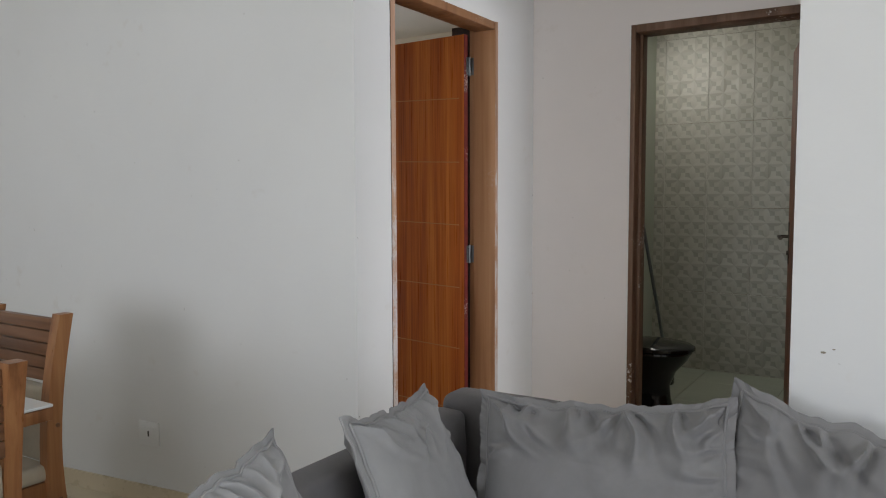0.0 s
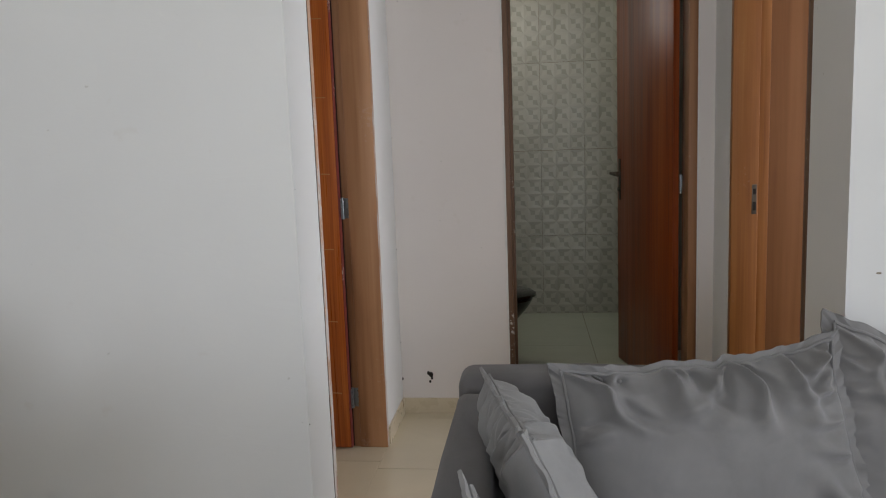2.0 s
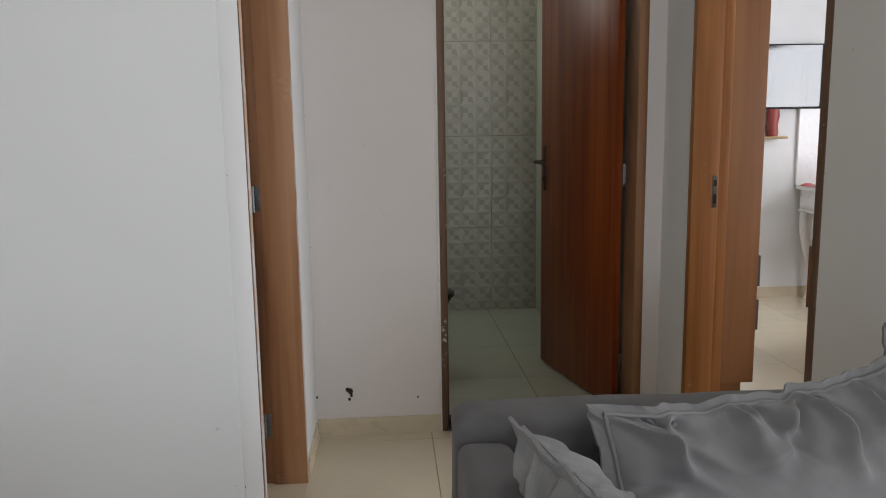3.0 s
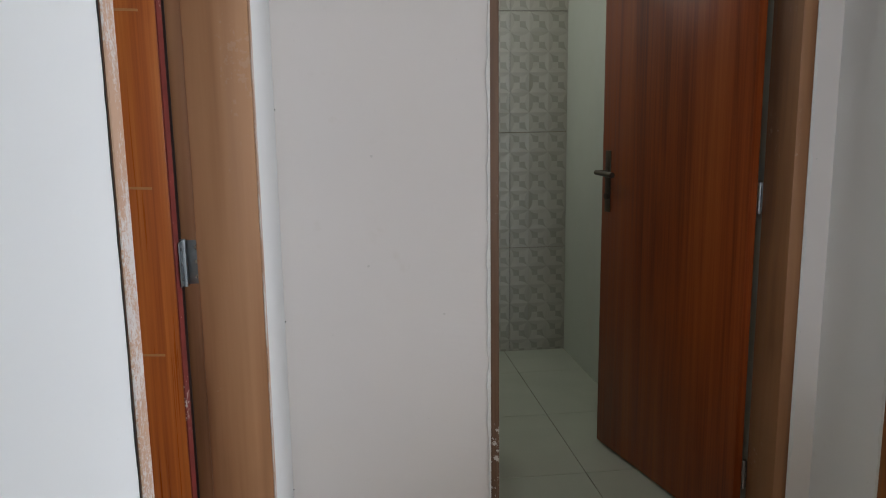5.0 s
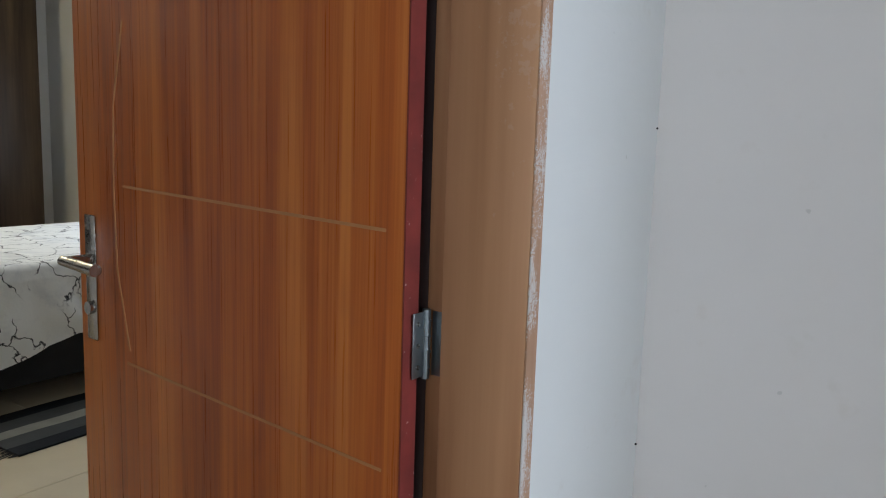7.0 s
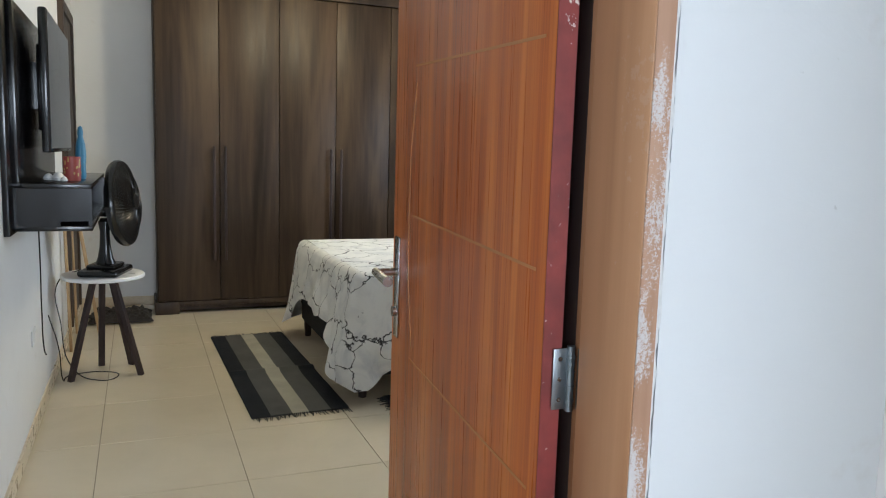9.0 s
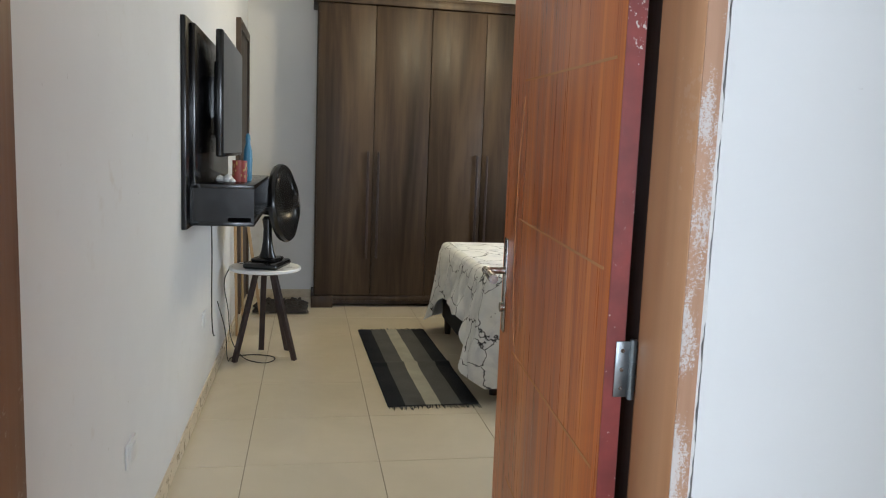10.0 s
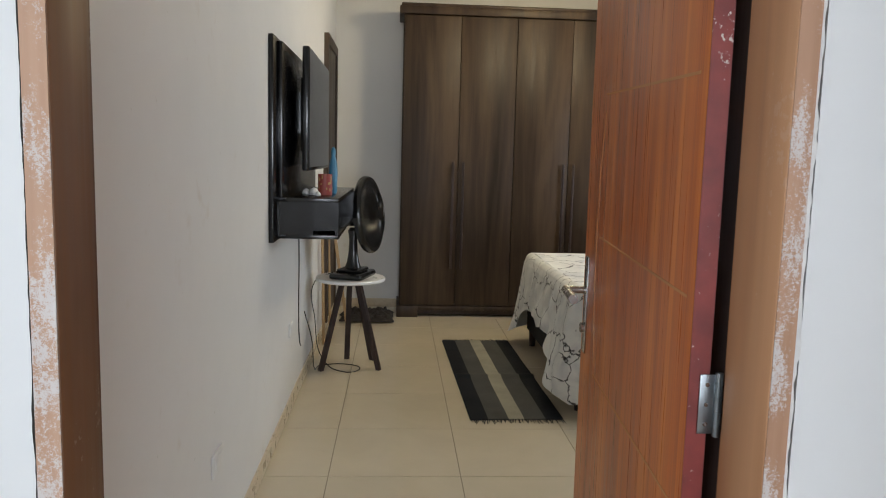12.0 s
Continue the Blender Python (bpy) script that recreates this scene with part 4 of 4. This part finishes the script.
part("motor", lathe(bmesh.new(), [(0.03, -0.13), (0.06, -0.11), (0.07, -0.04), (0.065, 0.02), (0.03, 0.03)], 24, motor @ pose(0, 0, 0, -90)), BLACK_PLASTIC, fan)
R = 0.235
bm = bmesh.new()
for prof in ([(R, 0.03), (R + 0.008, 0.045), (R + 0.008, 0.06), (R, 0.075)], [(0.05, 0.118), (0.045, 0.128), (0.02, 0.132), (0.002, 0.133)], [(0.06, -0.012), (0.07, -0.004), (0.03, 0.0)]):
    lathe(bm, prof, 48, motor @ pose(0, 0, 0, -90))
part("grille_rim", bm, BLACK_PLASTIC, fan)
for side, hub in ((1, 0.125), (-1, -0.006)):
    bm = bmesh.new()
    for k in range(64):
        a = 2 * math.pi * k / 64
        pts = []
        for i in range(6):
            f = i / 5
            r = 0.045 + (R - 0.045) * f
            y = hub + ((0.055 - hub) * (f ** 2.6))
            pts.append(motor @ Vector((r * math.cos(a + 0.25 * f), y, r * math.sin(a + 0.25 * f))))
        for p, q in zip(pts, pts[1:]):
            rod(bm, p, q, 0.0016, None, 4)
    part("grille", bm, BLACK_PLASTIC, fan, "black wire grille")
for k in range(5):
    bm = bmesh.new()
    grid = []
    for i in range(7):
        row = []
        for j in range(5):
            r, a = 0.04 + 0.165 * i / 6, 2 * math.pi * k / 5 + (j / 4 - 0.5) * (0.5 + 0.5 * math.sin(math.pi * (0.25 + 0.65 * i / 6)))
            row.append(bm.verts.new(motor @ Vector((r * math.cos(a), 0.055 + 0.03 * (j / 4 - 0.5), r * math.sin(a)))))
        grid.append(row)
    for i in range(6):
        for j in range(4):
            bm.faces.new((grid[i][j], grid[i + 1][j], grid[i + 1][j + 1], grid[i][j + 1]))
    bmesh.ops.solidify(bm, geom=list(bm.faces), thickness=0.002)
    part("blade", bm, BLACK_PLASTIC, fan)
cord = thing("power_cord", "thin black power cord hanging from the panel to the floor", "cable", pose(-4.8, 2.31, 0))
tube([(0, 0.005, 0.98), (-0.01, 0.006, 0.75), (0.0, 0.006, 0.5), (-0.03, 0.008, 0.31), (0.02, 0.02, 0.30)], 0.0035, "cord", BLACK_PLASTIC, cord)
cord = thing("fan_cord", "black fan cord looping on the floor tiles", "cable", pose(SX, SY, 0))
tube([(-0.1, -0.12, 0.6), (-0.05, -0.23, 0.55), (0.0, -0.225, 0.3), (0.05, -0.17, 0.06), (0.16, -0.02, 0.005), (0.08, 0.07, 0.005), (-0.02, -0.02, 0.005), (0.02, -0.19, 0.006), (0.15, -0.21, 0.02), (0.2, -0.22, 0.2), (0.4, -0.245, 0.44)], 0.003, "cord", BLACK_PLASTIC, cord)

board = thing("leaning_board", "pale pine board with a dark frame leaning on the wall", "board", pose(-6.0, 2.33, 0))
part("stile", box(bmesh.new(), -0.03, 0.03, -0.015, 0.0, 0.0, 1.0, 0.002, pose(0, 0.02, 0, 1)), PINE, board)
part("stile", box(bmesh.new(), -0.53, -0.47, -0.015, 0.0, 0.0, 1.0, 0.002, pose(0, 0.02, 0, 1)), PINE, board)
part("strut", box(bmesh.new(), -0.30, -0.27, 0.0, 0.02, 0.0, 0.98, 0.002, pose(0.1, 0.17, 0, 8)), PINE, board)
frame_ob = thing("door_4", "dark wooden door closed in the bedroom side wall", "door", pose(-6.75, 2.30, 0), kind="structure")
part("frame", boxes((-0.42, -0.36, 0.0, 0.035, 0.08, 2.25), (0.36, 0.42, 0, 0.035, 0.08, 2.25), (-0.36, 0.36, 0, 0.035, 2.18, 2.25)), WARDROBE, frame_ob)
part("leaf", boxes((-0.36, 0.36, 0, 0.02, 0.08, 2.18)), WARDROBE, frame_ob)
mat_ob = thing("fur_mat", "small dark shaggy mat on the floor", "mat", pose(-6.9, 2.62, 0))
bm = bmesh.new()
bmesh.ops.create_grid(bm, x_segments=40, y_segments=40, size=0.5, matrix=Matrix.Diagonal((0.42, 0.44, 1, 1)))
for v in bm.verts:
    e = max(abs(v.co.x) / 0.21, abs(v.co.y) / 0.22)
    v.co.z = 0.012 + (0.05 * abs(noise.noise(v.co * 30)) + 0.04) * (1 - e ** 4)
    v.co.xy = v.co.xy * (1 + 0.12 * noise.noise(v.co * 9))
part("shaggy_top", bm, FUR, mat_ob)

# wardrobe
ward = thing("wardrobe", "tall dark brown wooden wardrobe with long bar handles", "wardrobe", pose(-6.96, 2.885, 0))
WW = 2.81
part("carcass", box(bmesh.new(), -0.43, -0.022, 0, WW, 0.10, 2.52, 0.003), WARDROBE, ward)
part("cornice", boxes((-0.435, 0.02, -0.035, WW + 0.035, 2.522, 2.585, 0.006), (-0.435, 0.008, -0.02, WW + 0.02, 2.586, 2.61, 0.004)), WARDROBE, ward, "moulded wardrobe top")
part("plinth", boxes((-0.43, 0.0, 0.16, WW, 0.06, 0.099, 0.003), (-0.43, 0.012, -0.02, 0.16, 0, 0.099, 0.004), (-0.43, -0.05, 0.16, WW, 0.02, 0.06)), WARDROBE, ward)
for k in range(6):
    y0 = 0.012 + k * 0.466
    d = part("door", box(bmesh.new(), -0.021, 0.0, y0, y0 + 0.460, 0.105, 2.515, 0.002), WARDROBE, ward)
    hy = y0 + (0.42 if k % 2 == 0 else 0.04)
    bm = box(bmesh.new(), 0.022, 0.036, hy - 0.009, hy + 0.009, 0.43, 1.33, 0.003)
    for z in (0.5, 1.26):
        box(bm, 0.0, 0.022, hy - 0.005, hy + 0.005, z - 0.01, z + 0.01)
    part("handle", bm, DARK_LEG_AND_GAP, d, "long dark bar handle")

# bed
BX0, BX1, BY0, BY1 = -6.08, -4.52, 3.80, 5.88
bed = thing("bed", "low bed with a dark upholstered base", "bed", pose((BX0 + BX1) / 2, 4.6, 0))
cx, cy = (BX0 + BX1) / 2, 4.6
part("base", box(bmesh.new(), BX0 - cx + 0.03, BX1 - cx - 0.03, BY0 - cy + 0.03, BY1 - cy, 0.12, 0.40, 0.012), CHARCOAL, bed)
part("mattress", box(bmesh.new(), BX0 - cx + 0.01, BX1 - cx - 0.01, BY0 - cy + 0.01, BY1 - cy, 0.402, 0.68, 0.05, None, 4), WHITE, bed)
for x in (BX0 + 0.07, BX1 - 0.07):
    for y in (BY0 + 0.07, BY1 - 0.1):
        part("leg", rod(bmesh.new(), (x - cx, y - cy, 0), (x - cx, y - cy, 0.125), 0.022, 0.03, 16), DARK_LEG_AND_GAP, bed)
cover = thing("bedspread", "white bedspread with black crack print hanging over the bed", "bedspread", pose(cx, cy, 0))
bm = bmesh.new()


def rim(s):
    """A point on the bed's edge from the far foot side round to the near side, with its outward way."""
    w, l, r = (BX1 - BX0) / 2, BY1 - BY0, 0.05
    lens = [l - r, r * math.pi / 2, 2 * w - 2 * r, r * math.pi / 2, l - r]
    d = s * sum(lens)
    if d < lens[0]:
        return Vector((-w, BY1 - cy - d, 0)), Vector((-1, 0, 0))
    d -= lens[0]
    if d < lens[1]:
        a = d / r
        o = Vector((-math.cos(a), -math.sin(a), 0))
        return Vector((-w + r, BY0 - cy + r, 0)) + o * r, o
    d -= lens[1]
    if d < lens[2]:
        return Vector((-w + r + d, BY0 - cy, 0)), Vector((0, -1, 0))
    d -= lens[2]
    if d < lens[3]:
        a = d / r
        o = Vector((math.sin(a), -math.cos(a), 0))
        return Vector((w - r, BY0 - cy + r, 0)) + o * r, o
    d -= lens[3]
    return Vector((w, BY0 - cy + r + d, 0)), Vector((1, 0, 0))


NS, NR = 260, 26
rows = []
w = (BX1 - BX0) / 2
for i in range(NS + 1):
    s = i / NS
    p, o = rim(s)
    corner = max(math.exp(-((p - Vector((sx * w, BY0 - cy, 0))).length / 0.26) ** 2) for sx in (-1, 1))
    foot = 1 if o.y < -0.7 else 0
    hem = 0.34 - 0.24 * corner - (0.03 if o.x > 0.7 else 0.0) + 0.02 * math.sin(s * 60) + 0.03 * noise.noise((s * 22, 1, 4))
    row = []
    for j in range(NR + 1):
        f = j / NR
        if f < 0.2:
            a = f / 0.2 * math.pi / 2
            q = p - o * 0.05 * (1 - math.sin(a)) + Vector((0, 0, 0.69 - 0.05 * (1 - math.cos(a))))
        else:
            g = (f - 0.2) / 0.8
            ripple = 0.022 * math.sin(s * 95 + 2 * noise.noise((s * 10, g, 0))) + 0.03 * noise.noise((s * 30, g * 2, 3))
            q = p + o * (0.006 + g * (0.03 + 0.05 * corner + abs(ripple) * 1.5)) + Vector((0, 0, 0.64 + (hem - 0.64) * g))
        row.append(bm.verts.new(q))
    rows.append(row)
for a, b in zip(rows, rows[1:]):
    for j in range(NR):
        bm.faces.new((a[j], b[j], b[j + 1], a[j + 1]))
top = [r[0] for r in rows]
half = NS // 2
for i in range(half):
    a, b, c, d = top[i], top[i + 1], top[NS - i - 1], top[NS - i]
    pts_a, pts_b = [a], [b]
    for k in range(1, 16):
        f = k / 16
        for lst, (p, q) in ((pts_a, (a, d)), (pts_b, (b, c))):
            co = p.co.lerp(q.co, f)
            lst.append(co + Vector((0, 0, 0.010 * noise.noise(co * 5) + 0.006 * noise.noise(co * 13))))
    prev = [a, b]
    for k in range(1, 16):
        va, vb = bm.verts.new(pts_a[k]), bm.verts.new(pts_b[k])
        if len({*prev, va, vb}) == 4:
            bm.faces.new((prev[0], prev[1], vb, va))
        prev = [va, vb]
    if b is not c:
        bm.faces.new((prev[0], prev[1], c, d))
bmesh.ops.remove_doubles(bm, verts=bm.verts, dist=0.0005)
part("cloth", bm, SHEET, cover)

# rug
rug = thing("rug", "striped woven rug in grey, black and beige with fringed ends", "rug", pose(-5.27, 3.48, 0, 0, 0, 1.6))
RL, RW = 1.70, 0.495
cols = [NAVY, GREY_WEAVE, BEIGE_WEAVE, GREY_WEAVE, NAVY]
wid = [0.19, 0.22, 0.17, 0.23, 0.19]
v0 = -RW / 2
for c, k in zip(cols, wid):
    bm = bmesh.new()
    bmesh.ops.create_grid(bm, x_segments=90, y_segments=6, size=0.5, matrix=Matrix.Diagonal((RL, RW * k, 1, 1)))
    for v in bm.verts:
        v.co.y += v0 + RW * k / 2
        v.co.z = 0.009 + 0.0035 * noise.noise((v.co.x * 5, v.co.y * 5, 0)) + 0.014 * math.exp(-((v.co.x - 0.08) / 0.03) ** 2)
    r = bmesh.ops.extrude_face_region(bm, geom=list(bm.faces))
    for v in [g for g in r["geom"] if isinstance(g, bmesh.types.BMVert)]:
        v.co.z = 0.0005
    part("stripe", bm, c, rug)
    v0 += RW * k
bm = bmesh.new()
rs = random.Random(8)
for sx in (-1, 1):
    for k in range(46):
        y = -RW / 2 + RW * (k + 0.5) / 46
        a = Vector((sx * (RL / 2 - 0.003), y, 0.006))
        b = a + Vector((sx * rs.uniform(0.03, 0.065), rs.uniform(-0.014, 0.014), -0.003))
        rod(bm, a, b, 0.0028, 0.0018, 5)
tagged(part("fringe", bm, CHARCOAL, rug, "twisted yarn fringe"), kind="stuff")

copy_thing(rug, pose(-4.315, 4.83, 0, 0, 0, 91))

# ---- second bedroom, seen through its door ----
cab = thing("wooden_cabinet", "tall brown wooden cabinet with block handles", "cabinet", pose(0.112, 4.0, 0))
part("side_panel", box(bmesh.new(), 0, 0.425, 0, 0.02, 0.06, 2.2, 0.002), BROWN, cab)
part("carcass", box(bmesh.new(), 0, 0.41, 0.021, 0.95, 0.06, 2.19, 0.002), BROWN, cab)
part("plinth", box(bmesh.new(), 0.0, 0.37, 0.01, 0.94, 0, 0.059), BROWN, cab)
for z in (0.36, 0.57):
    d = part("drawer", box(bmesh.new(), 0.411, 0.43, 0.024, 0.94, z - 0.10, z + 0.10, 0.002), BROWN, cab)
    part("handle", box(bmesh.new(), 0.4305, 0.452, 0.03, 0.06, z - 0.055, z + 0.09, 0.003), DARK_LEG_AND_GAP, d, "dark wooden block handle")
tv = thing("television", "black television on the second bedroom wall", "television", pose(1.56, 6.0, 1.60))
part("casing", box(bmesh.new(), -0.37, 0.37, -0.07, -0.02, -0.225, 0.225, 0.006), BLACK_PLASTIC, tv)
part("screen", box(bmesh.new(), -0.355, 0.355, -0.072, -0.0695, -0.21, 0.215), SCREEN, tv)
part("bracket", box(bmesh.new(), -0.1, 0.1, -0.02, 0.0, -0.08, 0.08), BLACK, tv)
tube([(-0.1, -0.03, -0.22), (-0.13, -0.015, -0.3), (-0.06, -0.015, -0.37), (0.02, -0.02, -0.33), (0.05, -0.02, -0.22)], 0.004, "cable", BLACK_PLASTIC, tv)
shelf = thing("wall_shelf", "small pale wall shelf with a triangular bracket", "shelf", pose(1.5, 6.0, 1.185))
part("board", box(bmesh.new(), -0.18, 0.16, -0.14, 0, -0.018, 0, 0.002), PINE, shelf)
bm = bmesh.new()
low = [bm.verts.new((x, y, z)) for x in (-0.01, 0.01) for y, z in ((0, -0.0185), (-0.10, -0.0185), (0, -0.09))]
bm.faces.new(low[:3]), bm.faces.new(low[3:])
for q in range(3):
    bm.faces.new((low[q], low[(q + 1) % 3], low[3 + (q + 1) % 3], low[3 + q]))
part("bracket", bm, PINE, shelf)
vase = tagged(new("decor_vase", mesh_of("decor_vase", lathe(bmesh.new(), [(0.035, 0), (0.04, 0.02), (0.035, 0.09), (0.045, 0.14), (0.04, 0.19)], 16), CUP_RED)), "dark red decorated vase on the wall shelf", "vase")
vase.matrix_world = pose(1.58, 5.93, 1.185)
router = thing("set_top_box", "small black box on the wall shelf", "box", pose(1.42, 5.93, 1.185))
part("casing", box(bmesh.new(), -0.06, 0.06, -0.04, 0.04, 0, 0.03, 0.004), BLACK_PLASTIC, router)

desk = thing("vanity_desk", "white lacquered vanity desk with curved legs", "desk", pose(1.86, 5.62, 0))
part("top", box(bmesh.new(), -0.06, 0.85, -0.03, 0.36, 0.80, 0.83, 0.008), WHITE_LACQUER, desk)
part("apron", box(bmesh.new(), -0.03, 0.14, 0.0, 0.34, 0.66, 0.799, 0.004), WHITE_LACQUER, desk)
part("drawer_recess", box(bmesh.new(), 0.141, 0.8, 0.05, 0.33, 0.68, 0.799), BLACK, desk)
part("rail", box(bmesh.new(), -0.04, 0.82, -0.01, 0.34, 0.64, 0.6595, 0.004), WHITE_LACQUER, desk)
for lx, ly in ((0.03, 0.03), (0.03, 0.30), (0.75, 0.03), (0.75, 0.30)):
    bm = bmesh.new()
    prev = None
    for k in range(17):
        z = 0.639 * k / 16
        f = z / 0.639
        x = lx + 0.035 * math.sin(f * math.pi * 1.6 + 0.6)
        rr = 0.016 + 0.034 * f ** 1.5 + (0.012 if k < 2 else 0)
        ring = [bm.verts.new((x + rr * math.cos(a), ly + rr * 0.7 * math.sin(a), z)) for a in [math.pi * 2 * q / 10 for q in range(10)]]
        if prev:
            for q in range(10):
                bm.faces.new((prev[q], prev[(q + 1) % 10], ring[(q + 1) % 10], ring[q]))
        else:
            bm.faces.new(ring[::-1])
        prev = ring
    bm.faces.new(prev)
    part("leg", bm, WHITE_LACQUER, desk, "curved white leg")
mirror = thing("vanity_mirror_board", "white scalloped back board of the vanity", "board", pose(2.22, 5.97, 0.83))
bm = bmesh.new()
front, back = [], []
for k in range(41):
    u = -0.42 + 0.84 * k / 40
    z = 0.60 + 0.10 * math.exp(-(u / 0.13) ** 2) + 0.05 * math.exp(-((abs(u) - 0.42) / 0.12) ** 2)
    front.append((u, z))
vs_f = [bm.verts.new((u, 0, z)) for u, z in front] + [bm.verts.new((0.42, 0, 0)), bm.verts.new((-0.42, 0, 0))]
vs_b = [bm.verts.new((u, 0.025, z)) for u, z in front] + [bm.verts.new((0.42, 0.025, 0)), bm.verts.new((-0.42, 0.025, 0))]
bm.faces.new(vs_f), bm.faces.new(vs_b[::-1])
for q in range(len(vs_f)):
    r = (q + 1) % len(vs_f)
    bm.faces.new((vs_f[q], vs_f[r], vs_b[r], vs_b[q]))
part("scalloped_board", bm, WHITE_LACQUER, mirror)
cloth = thing("red_cloth", "crumpled red cloth on the white vanity desk", "cloth", pose(2.0, 5.78, 0.83))
bm = bmesh.new()
bmesh.ops.create_grid(bm, x_segments=30, y_segments=24, size=0.5, matrix=Matrix.Diagonal((0.4, 0.28, 1, 1)))
for v in bm.verts:
    v.co.z = 0.004 + 0.10 * max(0, noise.noise(v.co * 8 + Vector((3, 1, 0))) + 0.25) * max(0, 1 - (v.co.length / 0.24) ** 2)
r = bmesh.ops.extrude_face_region(bm, geom=list(bm.faces))
for v in [g for g in r["geom"] if isinstance(g, bmesh.types.BMVert)]:
    v.co.z = 0.0005
part("cloth", bm, RED, cloth)
phone = thing("phone_case", "dark flat phone on the vanity desk", "phone", pose(1.90, 5.62, 0.83, 0, 0, 20))
part("case", box(bmesh.new(), -0.05, 0.06, -0.025, 0.035, 0, 0.012, 0.004), NAVY, phone)
chair = thing("desk_chair", "dark brown wooden chair with cream padded back", "chair", pose(2.06, 5.30, 0, 0, 0, 195))
for x in (-0.2, 0.2):
    bm = bmesh.new()
    prev = None
    for k in range(13):
        z = 1.0 * k / 12
        y = 0.06 * (z - 0.45) ** 2 * 3.5 * (1 if z > 0.45 else 1.6)
        ring = [bm.verts.new((x + a * 0.022, y + b * 0.025, z)) for a, b in ((-1, -1), (1, -1), (1, 1), (-1, 1))]
        if prev:
            for q in range(4):
                bm.faces.new((prev[q], prev[(q + 1) % 4], ring[(q + 1) % 4], ring[q]))
        else:
            bm.faces.new(ring[::-1])
        prev = ring
    bm.faces.new(prev)
    part("back_post", bm, BROWN, chair)
    part("leg", box(bmesh.new(), x - 0.02, x + 0.02, -0.42, -0.38, 0, 0.43, 0.003), BROWN, chair)
part("top_rail", box(bmesh.new(), -0.178, 0.178, 0.03, 0.055, 0.86, 1.0, 0.006), BROWN, chair)
part("back_cushion", soft_box(-0.178, 0.178, -0.01, 0.06, 0.5, 0.855, 0.02, 5, 0.002, 6), CREAM, chair, "cream padded back")
part("seat", soft_box(-0.21, 0.21, -0.43, -0.03, 0.42, 0.48, 0.02, 6, 0.002, 6), CREAM, chair)
bed2 = thing("second_bed", "bed corner under a grey and blue plaid cover", "bed", pose(2.1, 3.95, 0))
part("mattress", soft_box(-0.88, 0.9, -1.4, 0.5, 0.10, 0.46, 0.07, 3, 0.012, 14), PLAID, bed2)
for x in (-0.7, 0.7):
    for y in (-1.2, 0.3):
        part("leg", rod(bmesh.new(), (x, y, 0), (x, y, 0.12), 0.025), DARK_LEG_AND_GAP, bed2)


# ---- tiles ----
def lay(parent, x0, x1, y0, y1, ox, oy, pitch, material, gap=0.003):
    """Square floor tiles on a lattice through (ox, oy), cut at the walls."""
    meshes = {}
    i0, i1 = math.floor((x0 - ox) / pitch), math.ceil((x1 - ox) / pitch)
    j0, j1 = math.floor((y0 - oy) / pitch), math.ceil((y1 - oy) / pitch)
    for i in range(i0, i1):
        for j in range(j0, j1):
            a, b = max(x0, ox + i * pitch + gap / 2), min(x1, ox + (i + 1) * pitch - gap / 2)
            c, d = max(y0, oy + j * pitch + gap / 2), min(y1, oy + (j + 1) * pitch - gap / 2)
            if b - a < 0.01 or d - c < 0.01:
                continue
            key = (round(b - a, 3), round(d - c, 3))
            if key not in meshes:
                meshes[key] = mesh_of("tile", box(bmesh.new(), -(b - a) / 2, (b - a) / 2, -(d - c) / 2, (d - c) / 2, -0.006, 0, 0.0008, None, 1), material)
            ob = new("tile", meshes[key])
            ob.parent = parent
            ob.location = ((a + b) / 2, (c + d) / 2, 0)


lay(floor, -4.6, 3.2, -3.0, 2.24, -1.0, 3.08, 0.565, TILE_FLOOR)
lay(floor, -1.475, -0.03, 2.24, 3.715, -1.0, 3.08, 0.565, TILE_FLOOR)
lay(floor, -7.4, -1.475, 2.30, 6.0, -3.722, 3.148, 0.568, TILE_FLOOR)
lay(floor, -0.03, 3.2, 2.42, 6.0, -0.2, 3.3, 0.565, TILE_FLOOR)
lay(floor, -1.465, -0.13, 3.86, 5.88, -0.475, 4.375, 0.565, TILE_BATH)
wall_tiles = bpy.data.objects["wall_bath_back"]
TH, TW = 0.63, 0.315
whole = {}
for i in range(5):
    for j in range(5):
        x0, x1 = -0.13 - (i + 1) * TW + 0.001, -0.13 - i * TW - 0.001
        z0, z1 = -0.04 + j * TH + 0.0015, -0.04 + (j + 1) * TH - 0.0015
        x0, z0, z1 = max(x0, -1.465), max(z0, 0.0), min(z1, TOP)
        if x1 - x0 < 0.02 or z1 - z0 < 0.02:
            continue
        key = (round(x1 - x0, 3), round(z0 % TH, 3), round(z1 - z0, 3))
        if key not in whole:
            xo, zo = -0.13 - (i + 1) * TW, -0.04 + j * TH
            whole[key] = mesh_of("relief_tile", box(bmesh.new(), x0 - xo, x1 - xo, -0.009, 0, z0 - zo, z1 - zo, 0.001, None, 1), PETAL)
        ob = new("relief_tile", whole[key])
        ob.parent = wall_tiles
        ob.location = (-0.13 - (i + 1) * TW, 5.88, -0.04 + j * TH)
